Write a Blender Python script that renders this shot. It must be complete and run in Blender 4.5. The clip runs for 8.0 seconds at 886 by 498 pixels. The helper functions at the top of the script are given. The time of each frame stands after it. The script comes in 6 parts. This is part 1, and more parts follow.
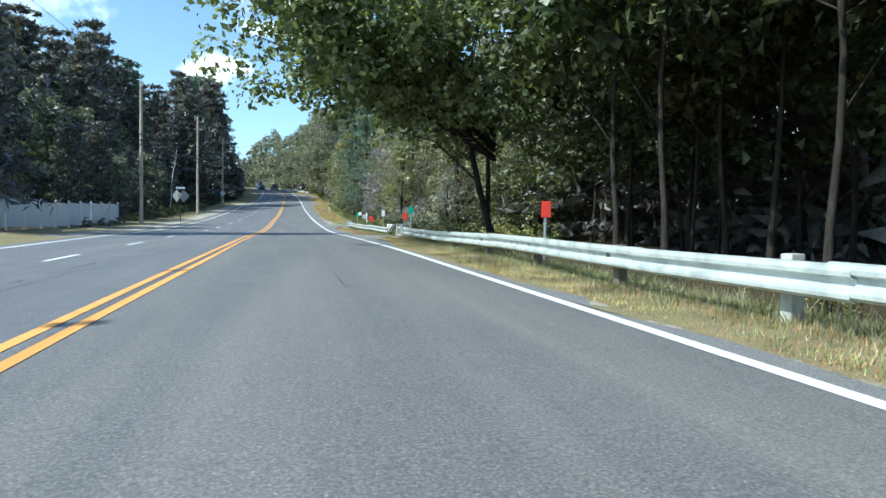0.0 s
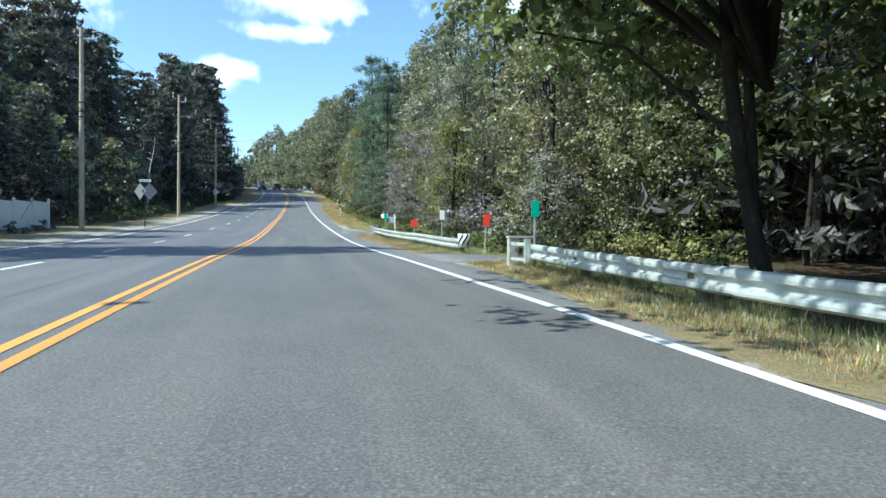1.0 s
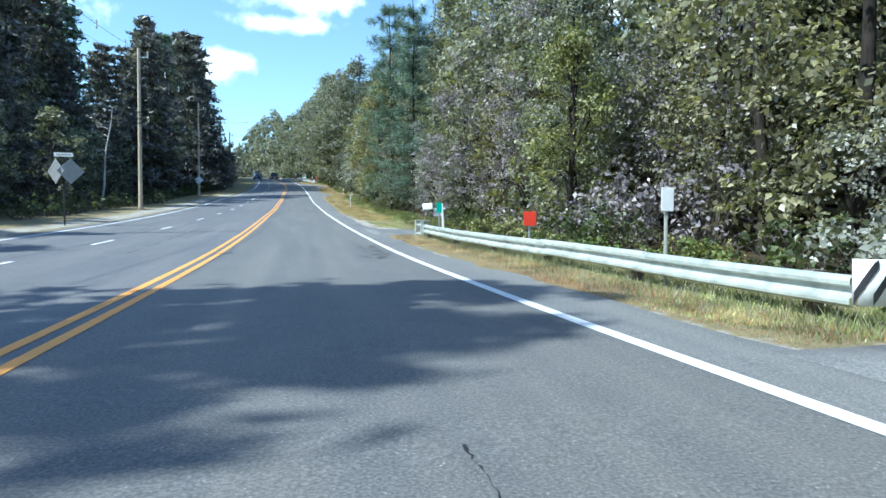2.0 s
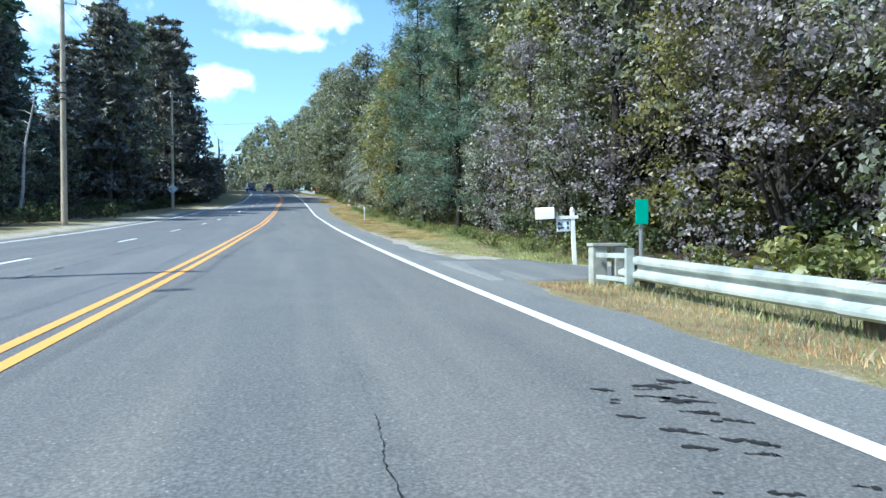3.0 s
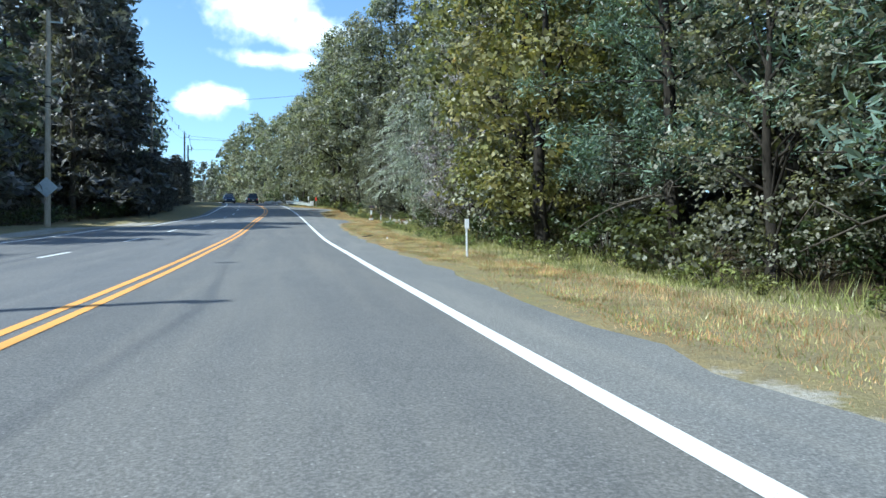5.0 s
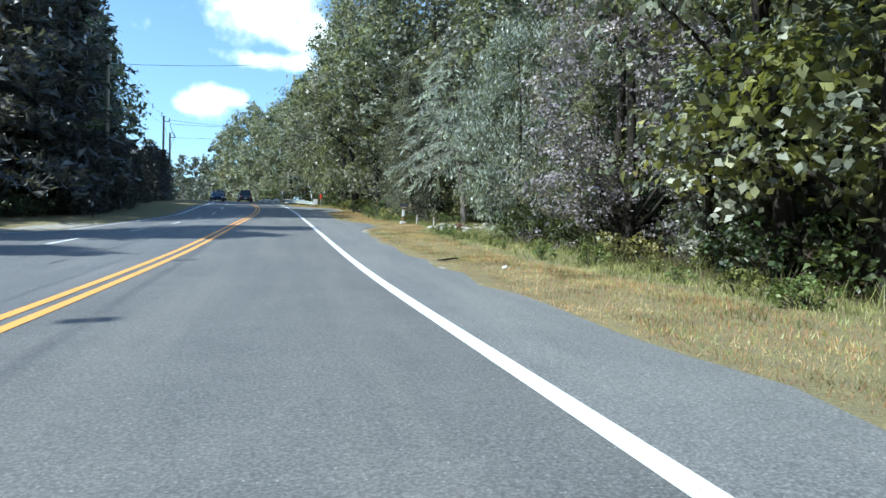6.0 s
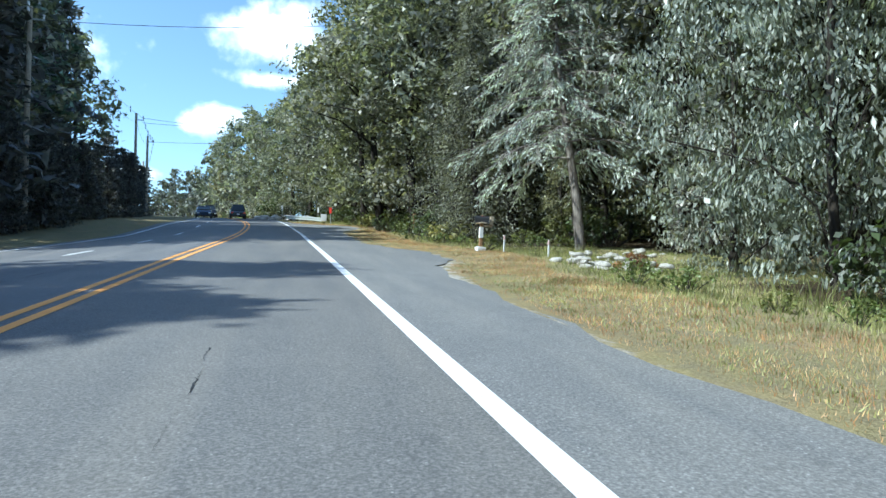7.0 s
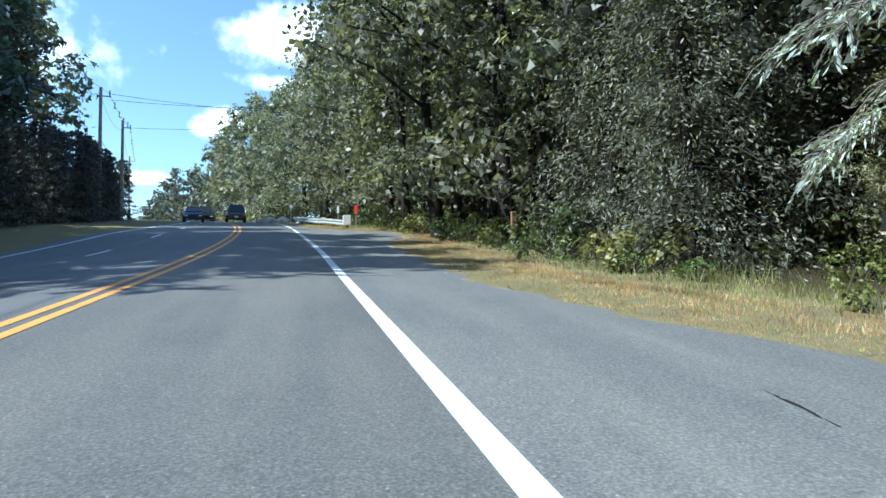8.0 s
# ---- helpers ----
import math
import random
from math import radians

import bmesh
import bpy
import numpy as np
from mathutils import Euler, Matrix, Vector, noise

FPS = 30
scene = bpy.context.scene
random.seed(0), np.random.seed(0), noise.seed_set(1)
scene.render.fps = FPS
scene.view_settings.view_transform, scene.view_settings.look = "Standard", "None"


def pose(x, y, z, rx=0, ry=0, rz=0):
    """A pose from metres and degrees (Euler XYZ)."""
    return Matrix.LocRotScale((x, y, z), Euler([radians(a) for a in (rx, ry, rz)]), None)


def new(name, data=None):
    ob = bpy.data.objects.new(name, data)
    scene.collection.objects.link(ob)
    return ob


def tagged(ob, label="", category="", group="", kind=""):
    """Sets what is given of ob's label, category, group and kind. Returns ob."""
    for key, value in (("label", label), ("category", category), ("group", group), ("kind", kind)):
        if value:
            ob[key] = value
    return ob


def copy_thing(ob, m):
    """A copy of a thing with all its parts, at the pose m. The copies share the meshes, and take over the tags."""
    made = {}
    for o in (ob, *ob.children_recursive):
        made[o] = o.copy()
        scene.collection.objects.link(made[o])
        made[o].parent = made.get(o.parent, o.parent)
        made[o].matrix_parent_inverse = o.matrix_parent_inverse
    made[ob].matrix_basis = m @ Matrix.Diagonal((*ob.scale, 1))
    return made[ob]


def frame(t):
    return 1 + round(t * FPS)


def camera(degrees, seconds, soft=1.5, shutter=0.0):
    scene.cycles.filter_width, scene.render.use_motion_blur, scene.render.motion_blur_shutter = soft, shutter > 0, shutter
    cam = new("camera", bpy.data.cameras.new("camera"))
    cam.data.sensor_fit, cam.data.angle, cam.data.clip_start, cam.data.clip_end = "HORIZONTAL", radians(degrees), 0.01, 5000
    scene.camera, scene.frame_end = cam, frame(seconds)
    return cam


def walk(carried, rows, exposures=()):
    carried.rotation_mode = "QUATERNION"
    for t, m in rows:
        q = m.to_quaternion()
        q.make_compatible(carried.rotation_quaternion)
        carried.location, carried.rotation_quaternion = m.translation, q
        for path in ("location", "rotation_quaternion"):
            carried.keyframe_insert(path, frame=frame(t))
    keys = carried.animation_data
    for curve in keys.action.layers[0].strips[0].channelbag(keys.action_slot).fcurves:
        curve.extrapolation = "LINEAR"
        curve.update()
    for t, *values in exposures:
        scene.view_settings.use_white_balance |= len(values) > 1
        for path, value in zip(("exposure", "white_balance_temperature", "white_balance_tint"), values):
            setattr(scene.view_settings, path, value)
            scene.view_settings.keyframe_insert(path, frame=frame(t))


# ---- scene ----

# ---------------------------------------------------------------- camera and walk
cam = camera(70.5, 8.0)
ROWS = [  # seconds, eye (x, y, z), yaw, pitch, lean
    (0.0, 0.00, 0.00, 0.00, -13.56, -1.26, 0.46),
    (0.5, 0.05, 8.58, 0.28, -13.38, -0.86, 0.74),
    (1.0, 0.07, 17.12, 0.52, -13.19, -1.05, 0.54),
    (1.5, 0.06, 25.57, 0.78, -13.01, -1.06, 1.00),
    (2.0, 0.04, 33.94, 0.98, -13.23, -1.84, 0.08),
    (2.5, 0.08, 42.30, 1.11, -13.41, -1.67, 0.02),
    (3.0, 0.14, 50.68, 1.37, -13.43, -0.51, -0.35),
    (3.5, 0.24, 59.07, 1.74, -13.60, -0.07, -0.54),
    (4.0, 0.35, 67.44, 2.17, -13.80, 0.51, -0.40),
    (4.5, 0.44, 75.77, 2.65, -13.99, 1.00, -0.06),
    (5.0, 0.58, 84.03, 3.16, -14.01, 1.05, -0.43),
    (5.5, 0.67, 92.24, 3.72, -13.98, 1.01, -0.15),
    (6.0, 0.74, 100.42, 4.28, -14.11, 1.33, 0.22),
    (6.5, 0.85, 108.54, 4.90, -14.26, 1.83, -0.41),
    (7.0, 0.96, 116.61, 5.62, -13.88, 2.91, -0.05),
    (7.5, 1.03, 124.60, 6.41, -13.31, 2.76, -0.43),
    (8.0, 1.07, 132.55, 7.23, -12.80, 2.93, -0.69),
]
walk(cam, [(t, pose(x, y, z, 90 + p, -r, w)) for t, x, y, z, w, p, r in ROWS], exposures=[(0.0, 0.92, 5700, -3), (1.0, 0.95, 5700, -3), (1.5, 1.12, 5450, -3), (3.0, 1.12, 5420, -3), (3.5, 0.86, 5560, -3), (4.0, 1.02, 5480, -3), (4.5, 0.97, 5600, -3), (6.5, 1.05, 5560, -3), (8.0, 1.03, 5460, -3)])

# ---------------------------------------------------------------- sky and sun
SUN_AZ = Vector((-0.965, -0.26, 0)).normalized()   # where the sun stands, seen from the road
SUN_EL = 47.0


def build_world():
    w = bpy.data.worlds.new("sky")
    scene.world = w
    w.use_nodes = True
    nt = w.node_tree
    nt.nodes.clear()
    out = nt.nodes.new("ShaderNodeOutputWorld")
    bg = nt.nodes.new("ShaderNodeBackground")
    sky = nt.nodes.new("ShaderNodeTexSky")
    sky.sky_type = "NISHITA"
    sky.sun_disc = False
    sky.sun_elevation = radians(SUN_EL)
    sky.sun_rotation = math.atan2(SUN_AZ.x, SUN_AZ.y)
    sky.air_density, sky.dust_density, sky.ozone_density = 1.0, 0.6, 2.0
    co = nt.nodes.new("ShaderNodeTexCoord")
    # fair-weather cumulus: soft noise round a few cloud centres
    puffs = [(-0.045, 0.378, 0.052, 0.025), (0.030, 0.362, 0.043, 0.022), (-0.008, 0.394, 0.048, 0.026), (-0.124, 0.238, 0.029, 0.014),
             (-0.010, 0.312, 0.060, 0.010), (-0.105, 0.252, 0.03, 0.012), (-0.24, 0.16, 0.05, 0.008), (0.55, 0.45, 0.16, 0.05), (-0.7, 0.4, 0.2, 0.05)]
    nz = nt.nodes.new("ShaderNodeTexNoise")
    nz.inputs["Scale"].default_value = 26
    nz.inputs["Detail"].default_value = 7
    nt.links.new(co.outputs["Generated"], nz.inputs["Vector"])
    cur = None
    for px, pz, rx, rz in puffs:
        mp = nt.nodes.new("ShaderNodeVectorMath")
        mp.operation = "SUBTRACT"
        n = Vector((px, 1.0, pz)).normalized()
        mp.inputs[1].default_value = n
        nt.links.new(co.outputs["Generated"], mp.inputs[0])
        sc = nt.nodes.new("ShaderNodeVectorMath")
        sc.operation = "MULTIPLY"
        sc.inputs[1].default_value = (1 / rx, 1 / 0.3, 1 / rz)
        nt.links.new(mp.outputs[0], sc.inputs[0])
        ln = nt.nodes.new("ShaderNodeVectorMath")
        ln.operation = "LENGTH"
        nt.links.new(sc.outputs[0], ln.inputs[0])
        if cur is None:
            cur = ln.outputs["Value"]
        else:
            mi = nt.nodes.new("ShaderNodeMath")
            mi.operation = "SMOOTH_MIN"
            mi.inputs[2].default_value = 0.3
            nt.links.new(cur, mi.inputs[0])
            nt.links.new(ln.outputs["Value"], mi.inputs[1])
            cur = mi.outputs[0]
    ad = nt.nodes.new("ShaderNodeMath")
    ad.operation = "MULTIPLY_ADD"
    ad.inputs[1].default_value = 2.6
    nt.links.new(nz.outputs["Fac"], ad.inputs[0])
    nt.links.new(cur, ad.inputs[2])
    rmp = nt.nodes.new("ShaderNodeMapRange")
    rmp.interpolation_type = "SMOOTHSTEP"
    rmp.inputs["From Min"].default_value = 2.95
    rmp.inputs["From Max"].default_value = 1.70
    nt.links.new(ad.outputs[0], rmp.inputs["Value"])
    mix = nt.nodes.new("ShaderNodeMix")
    mix.data_type = "RGBA"
    n2 = nt.nodes.new("ShaderNodeTexNoise")
    n2.inputs["Scale"].default_value = 14
    n2.inputs["Detail"].default_value = 4
    nt.links.new(co.outputs["Generated"], n2.inputs["Vector"])
    cr = nt.nodes.new("ShaderNodeValToRGB")
    cr.color_ramp.elements[0].position, cr.color_ramp.elements[0].color = 0.38, (6.2, 6.6, 7.2, 1)
    cr.color_ramp.elements[1].position, cr.color_ramp.elements[1].color = 0.58, (9.4, 9.5, 9.7, 1)
    nt.links.new(n2.outputs["Fac"], cr.inputs["Fac"])
    nt.links.new(cr.outputs["Color"], mix.inputs["B"])
    nt.links.new(rmp.outputs["Result"], mix.inputs["Factor"])
    nt.links.new(sky.outputs["Color"], mix.inputs["A"])
    nt.links.new(mix.outputs["Result"], bg.inputs["Color"])
    bg.inputs["Strength"].default_value = 0.13
    nt.links.new(bg.outputs[0], out.inputs["Surface"])


build_world()
sun = new("sun", bpy.data.lights.new("sun", "SUN"))
sun.data.energy, sun.data.angle, sun.data.color = 3.6, radians(0.53), (1.0, 0.95, 0.87)
sdir = SUN_AZ * math.cos(radians(SUN_EL)) + Vector((0, 0, math.sin(radians(SUN_EL))))
sun.rotation_euler = sdir.to_track_quat("Z", "Y").to_euler()


# ---------------------------------------------------------------- materials
def mat_new(name):
    m = bpy.data.materials.new(name)
    m.use_nodes = True
    nt = m.node_tree
    nt.nodes.clear()
    return m, nt


def nd(nt, kind, **props):
    n = nt.nodes.new(kind)
    for k, v in props.items():
        n.inputs[k.replace("_", " ")].default_value = v
    return n


def ramp(nt, fac, stops):
    r = nt.nodes.new("ShaderNodeValToRGB")
    el = r.color_ramp.elements
    while len(el) < len(stops):
        el.new(0.5)
    for e, (p, c) in zip(el, stops):
        e.position, e.color = p, (*c, 1)
    nt.links.new(fac, r.inputs["Fac"])
    return r.outputs["Color"]


def mixc(nt, fac, a, b, mode="MIX"):
    m = nt.nodes.new("ShaderNodeMix")
    m.data_type, m.blend_type = "RGBA", mode
    for sock, v in (("Factor", fac), ("A", a), ("B", b)):
        if isinstance(v, bpy.types.NodeSocket):
            nt.links.new(v, m.inputs[sock])
        elif sock == "Factor":
            m.inputs[sock].default_value = v
        else:
            m.inputs[sock].default_value = (*v, 1)
    return m.outputs["Result"]


def noise_tex(nt, vec, scale, detail=4.0, rough=0.55):
    n = nd(nt, "ShaderNodeTexNoise", Scale=scale, Detail=detail, Roughness=rough)
    nt.links.new(vec, n.inputs["Vector"])
    return n.outputs["Fac"]


def finish(nt, color, rough=0.8, metal=0.0, bump=None, strength=0.3, distance=0.02, spec=0.5):
    p = nd(nt, "ShaderNodeBsdfPrincipled", Metallic=metal)
    p.inputs["Specular IOR Level"].default_value = spec
    if isinstance(color, bpy.types.NodeSocket):
        nt.links.new(color, p.inputs["Base Color"])
    else:
        p.inputs["Base Color"].default_value = (*color, 1)
    if isinstance(rough, bpy.types.NodeSocket):
        nt.links.new(rough, p.inputs["Roughness"])
    else:
        p.inputs["Roughness"].default_value = rough
    if bump is not None:
        b = nd(nt, "ShaderNodeBump", Strength=strength, Distance=distance)
        nt.links.new(bump, b.inputs["Height"])
        nt.links.new(b.outputs[0], p.inputs["Normal"])
    o = nt.nodes.new("ShaderNodeOutputMaterial")
    nt.links.new(p.outputs[0], o.inputs["Surface"])
    return p


def coords(nt):
    return nt.nodes.new("ShaderNodeTexCoord").outputs["Object"]


def mat_plain(name, color, rough=0.6, metal=0.0, wear=0.25, scale=6.0):
    """Paint, plastic or metal with dirt at two scales."""
    m, nt = mat_new(name)
    co = coords(nt)
    a = noise_tex(nt, co, scale)
    b = noise_tex(nt, co, scale * 9, 2)
    dark = tuple(c * (1 - wear) for c in color)
    c = mixc(nt, ramp_fac(nt, a), color, dark)
    c = mixc(nt, 0.12, c, ramp(nt, b, [(0.3, dark), (0.7, color)]))
    finish(nt, c, rough, metal, b, 0.08, 0.004)
    return m


def ramp_fac(nt, fac, lo=0.42, hi=0.68):
    r = nd(nt, "ShaderNodeMapRange")
    r.inputs["From Min"].default_value, r.inputs["From Max"].default_value = lo, hi
    nt.links.new(fac, r.inputs["Value"])
    return r.outputs["Result"]


def mat_asphalt():
    m, nt = mat_new("asphalt")
    co = coords(nt)
    big = noise_tex(nt, co, 0.16, 5, 0.6)
    mid = noise_tex(nt, co, 1.1, 6, 0.65)
    mp = nt.nodes.new("ShaderNodeMapping")
    mp.inputs["Scale"].default_value = (1.0, 0.035, 1)
    nt.links.new(co, mp.inputs["Vector"])
    lanes = noise_tex(nt, mp.outputs[0], 1.5, 3)
    fine = noise_tex(nt, co, 48, 4, 0.75)
    vor = nd(nt, "ShaderNodeTexVoronoi", Scale=36.0)
    nt.links.new(co, vor.inputs["Vector"])
    c = ramp(nt, big, [(0.28, (0.108, 0.109, 0.113)), (0.5, (0.136, 0.136, 0.138)), (0.72, (0.168, 0.165, 0.160))])
    c = mixc(nt, ramp_fac(nt, mid, 0.40, 0.70), c, (0.100, 0.101, 0.106))
    c = mixc(nt, ramp_fac(nt, lanes, 0.44, 0.70), c, (0.190, 0.181, 0.168))
    c = mixc(nt, 0.45, c, ramp(nt, fine, [(0.36, (0.026, 0.026, 0.029)), (0.5, (0.138, 0.137, 0.136)), (0.68, (0.37, 0.365, 0.36))]))
    pick = ramp(nt, vor.outputs["Color"], [(0.78, (0, 0, 0)), (0.86, (1, 1, 1))])
    stones = ramp(nt, vor.outputs["Distance"], [(0.10, (0.20, 0.20, 0.20)), (0.32, (0, 0, 0))])
    c = mixc(nt, 1.0, c, mixc(nt, 1.0, stones, pick, "MULTIPLY"), "ADD")
    age = nd(nt, "ShaderNodeAttribute")
    age.attribute_name = "age"
    c = mixc(nt, 1.0, c, ramp(nt, age.outputs["Fac"], [(0.0, (0.97, 0.98, 1.02)), (0.4, (0.96, 0.945, 0.925)), (1.0, (1.17, 1.17, 1.16))]), "MULTIPLY")
    finish(nt, c, 0.74, 0, fine, 0.45, 0.008, spec=0.5)
    return m


def mat_marking(name, color):
    m, nt = mat_new(name)
    co = coords(nt)
    fine = noise_tex(nt, co, 30, 4, 0.7)
    mid = noise_tex(nt, co, 1.6, 4, 0.7)
    c = mixc(nt, ramp_fac(nt, fine, 0.60, 0.80), color, (0.16, 0.16, 0.16))
    c = mixc(nt, ramp_fac(nt, mid, 0.55, 0.95), c, tuple(v * 0.55 for v in color))
    finish(nt, c, 0.7, 0, fine, 0.3, 0.004)
    return m


def mat_ground():
    """Verge and forest floor: dry grass, leaf litter darkened for the wood's shade, and bare sand where the mesh says
    it is worn.
    """
    m, nt = mat_new("verge_soil")
    co = coords(nt)
    a = noise_tex(nt, co, 0.35, 5)
    b = noise_tex(nt, co, 3.5, 5)
    f = noise_tex(nt, co, 28, 4, 0.7)
    c = ramp(nt, a, [(0.30, (0.25, 0.175, 0.085)), (0.45, (0.34, 0.26, 0.125)), (0.58, (0.24, 0.22, 0.09)), (0.72, (0.43, 0.285, 0.15))])
    c = mixc(nt, ramp_fac(nt, b), c, (0.20, 0.165, 0.11))
    c = mixc(nt, 0.5, c, ramp(nt, f, [(0.3, (0.09, 0.08, 0.045)), (0.7, (0.42, 0.37, 0.22))]))
    at = nt.nodes.new("ShaderNodeAttribute")
    at.attribute_name = "sand"
    e = noise_tex(nt, co, 1.7, 6, 0.7)
    ad = nd(nt, "ShaderNodeMath")
    ad.operation = "MULTIPLY_ADD"
    ad.inputs[1].default_value = 1.6
    nt.links.new(e, ad.inputs[0])
    nt.links.new(at.outputs["Fac"], ad.inputs[2])
    sand = ramp(nt, b, [(0.3, (0.32, 0.29, 0.245)), (0.7, (0.54, 0.50, 0.44))])
    sand = mixc(nt, 0.45, sand, ramp(nt, f, [(0.3, (0.13, 0.12, 0.10)), (0.7, (0.54, 0.50, 0.44))]))
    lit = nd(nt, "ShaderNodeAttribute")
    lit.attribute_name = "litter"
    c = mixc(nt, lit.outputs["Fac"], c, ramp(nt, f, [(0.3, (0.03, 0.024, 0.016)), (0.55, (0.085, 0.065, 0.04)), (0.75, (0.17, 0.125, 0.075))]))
    c = mixc(nt, ramp_fac(nt, ad.outputs[0], 1.25, 1.45), c, sand)
    finish(nt, c, 0.95, 0, f, 0.8, 0.05, spec=0.1)
    return m


def mat_leaf(name, stops, gloss=0.42, trans=0.30):
    """Leaves: colour differs leaf by leaf, clump by clump and tree by tree; light shines through."""
    m, nt = mat_new(name)
    geo = nt.nodes.new("ShaderNodeNewGeometry")
    oi = nt.nodes.new("ShaderNodeObjectInfo")
    co = coords(nt)
    a = noise_tex(nt, co, 0.55, 3)
    mth = nd(nt, "ShaderNodeMath")
    mth.operation = "MULTIPLY_ADD"
    mth.inputs[1].default_value = 0.30
    nt.links.new(geo.outputs["Random Per Island"], mth.inputs[0])
    nt.links.new(a, mth.inputs[2])
    sub = nd(nt, "ShaderNodeMath")
    sub.operation = "SUBTRACT"
    nt.links.new(mth.outputs[0], sub.inputs[0])
    sub.inputs[1].default_value = 0.15
    c = ramp(nt, sub.outputs[0], stops)
    hs = nd(nt, "ShaderNodeHueSaturation")
    hm = nd(nt, "ShaderNodeMapRange")
    hm.inputs["To Min"].default_value, hm.inputs["To Max"].default_value = 0.465, 0.525
    nt.links.new(oi.outputs["Random"], hm.inputs["Value"])
    nt.links.new(hm.outputs[0], hs.inputs["Hue"])
    vm = nd(nt, "ShaderNodeMapRange")
    vm.inputs["To Min"].default_value, vm.inputs["To Max"].default_value = 0.78, 1.25
    nt.links.new(geo.outputs["Random Per Island"], vm.inputs["Value"])
    # Clump-wide value swing: shaded voids in the foliage imitated in the colour
    cm = nd(nt, "ShaderNodeMapRange")
    for sock, val in (("From Min", 0.36), ("From Max", 0.66), ("To Min", 0.55), ("To Max", 1.35)):
        cm.inputs[sock].default_value = val
    nt.links.new(noise_tex(nt, co, 1.1, 2), cm.inputs["Value"])
    vv = nt.nodes.new("ShaderNodeMath")
    vv.operation = "MULTIPLY"
    nt.links.new(vm.outputs[0], vv.inputs[0])
    nt.links.new(cm.outputs[0], vv.inputs[1])
    nt.links.new(vv.outputs[0], hs.inputs["Value"])
    nt.links.new(c, hs.inputs["Color"])
    col = hs.outputs["Color"]
    p = nd(nt, "ShaderNodeBsdfPrincipled", Roughness=gloss)
    p.inputs["Specular IOR Level"].default_value = 0.4
    nt.links.new(col, p.inputs["Base Color"])
    t = nt.nodes.new("ShaderNodeBsdfTranslucent")
    nt.links.new(mixc(nt, 1.0, col, (1.25, 1.3, 0.6), "MULTIPLY"), t.inputs["Color"])
    ms = nd(nt, "ShaderNodeMixShader", Fac=trans)
    nt.links.new(p.outputs[0], ms.inputs[1])
    nt.links.new(t.outputs[0], ms.inputs[2])
    o = nt.nodes.new("ShaderNodeOutputMaterial")
    nt.links.new(ms.outputs[0], o.inputs["Surface"])
    return m


def mat_bark(name, light, dark, scale=3.0):
    m, nt = mat_new(name)
    co = coords(nt)
    mp = nt.nodes.new("ShaderNodeMapping")
    mp.inputs["Scale"].default_value = (3.0, 3.0, 0.5)
    nt.links.new(co, mp.inputs["Vector"])
    a = noise_tex(nt, mp.outputs[0], scale * 2, 6, 0.7)
    b = noise_tex(nt, co, 0.8, 3)
    c = ramp(nt, a, [(0.35, dark), (0.65, light)])
    c = mixc(nt, ramp_fac(nt, b), c, dark)
    finish(nt, c, 0.92, 0, a, 0.7, 0.03, spec=0.15)
    return m


M_ASPHALT = mat_asphalt()
M_WHITE = mat_marking("white_road_paint", (0.72, 0.73, 0.74))
M_YELLOW = mat_marking("yellow_road_paint", (0.80, 0.365, 0.085))
M_GROUND = mat_ground()
M_LEAF_OAK = mat_leaf("oak_leaves", [(0.2, (0.108, 0.122, 0.088)), (0.5, (0.215, 0.228, 0.170)), (0.8, (0.36, 0.35, 0.29))], trans=0.36)
# Distance haze is put into these duller, greyer leaf colours
M_LEAF_HAZY = mat_leaf("haze_greyed_leaves", [(0.2, (0.070, 0.080, 0.068)), (0.5, (0.135, 0.144, 0.124)), (0.8, (0.23, 0.225, 0.20))])
# Shade of the wood and its hollows is put into this darker green
M_LEAF_SHADED = mat_leaf("shade_darkened_leaves", [(0.2, (0.042, 0.056, 0.026)), (0.5, (0.080, 0.102, 0.045)), (0.8, (0.15, 0.17, 0.08))], trans=0.32)
# Brighter copy of the leaves above, with sunlight put into the colour
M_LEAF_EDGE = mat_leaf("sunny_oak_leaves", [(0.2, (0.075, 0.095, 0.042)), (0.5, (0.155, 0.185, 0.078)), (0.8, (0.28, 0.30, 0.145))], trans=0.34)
M_LEAF_MAPLE = mat_leaf("turning_leaves", [(0.2, (0.105, 0.125, 0.050)), (0.5, (0.205, 0.22, 0.085)), (0.8, (0.29, 0.275, 0.105)), (0.97, (0.33, 0.18, 0.08))])
M_LEAF_GREY = mat_leaf("silvery_leaves", [(0.2, (0.17, 0.18, 0.155)), (0.55, (0.32, 0.325, 0.29)), (0.85, (0.52, 0.51, 0.49))], gloss=0.35)
M_LEAF_VINE = mat_leaf("vine_leaves", [(0.2, (0.105, 0.108, 0.080)), (0.45, (0.20, 0.205, 0.13)), (0.62, (0.31, 0.31, 0.15)), (0.8, (0.33, 0.30, 0.29))], gloss=0.35)
M_LEAF_MAUVE = mat_leaf("mauve_grey_leaves", [(0.2, (0.14, 0.122, 0.138)), (0.5, (0.265, 0.235, 0.27)), (0.7, (0.35, 0.32, 0.33)), (0.9, (0.43, 0.36, 0.44))], gloss=0.42)
M_LEAF_WILLOW = mat_leaf("hanging_grey_leaves", [(0.2, (0.13, 0.155, 0.125)), (0.5, (0.25, 0.275, 0.23)), (0.72, (0.38, 0.39, 0.35)), (0.9, (0.45, 0.42, 0.42))], gloss=0.35)
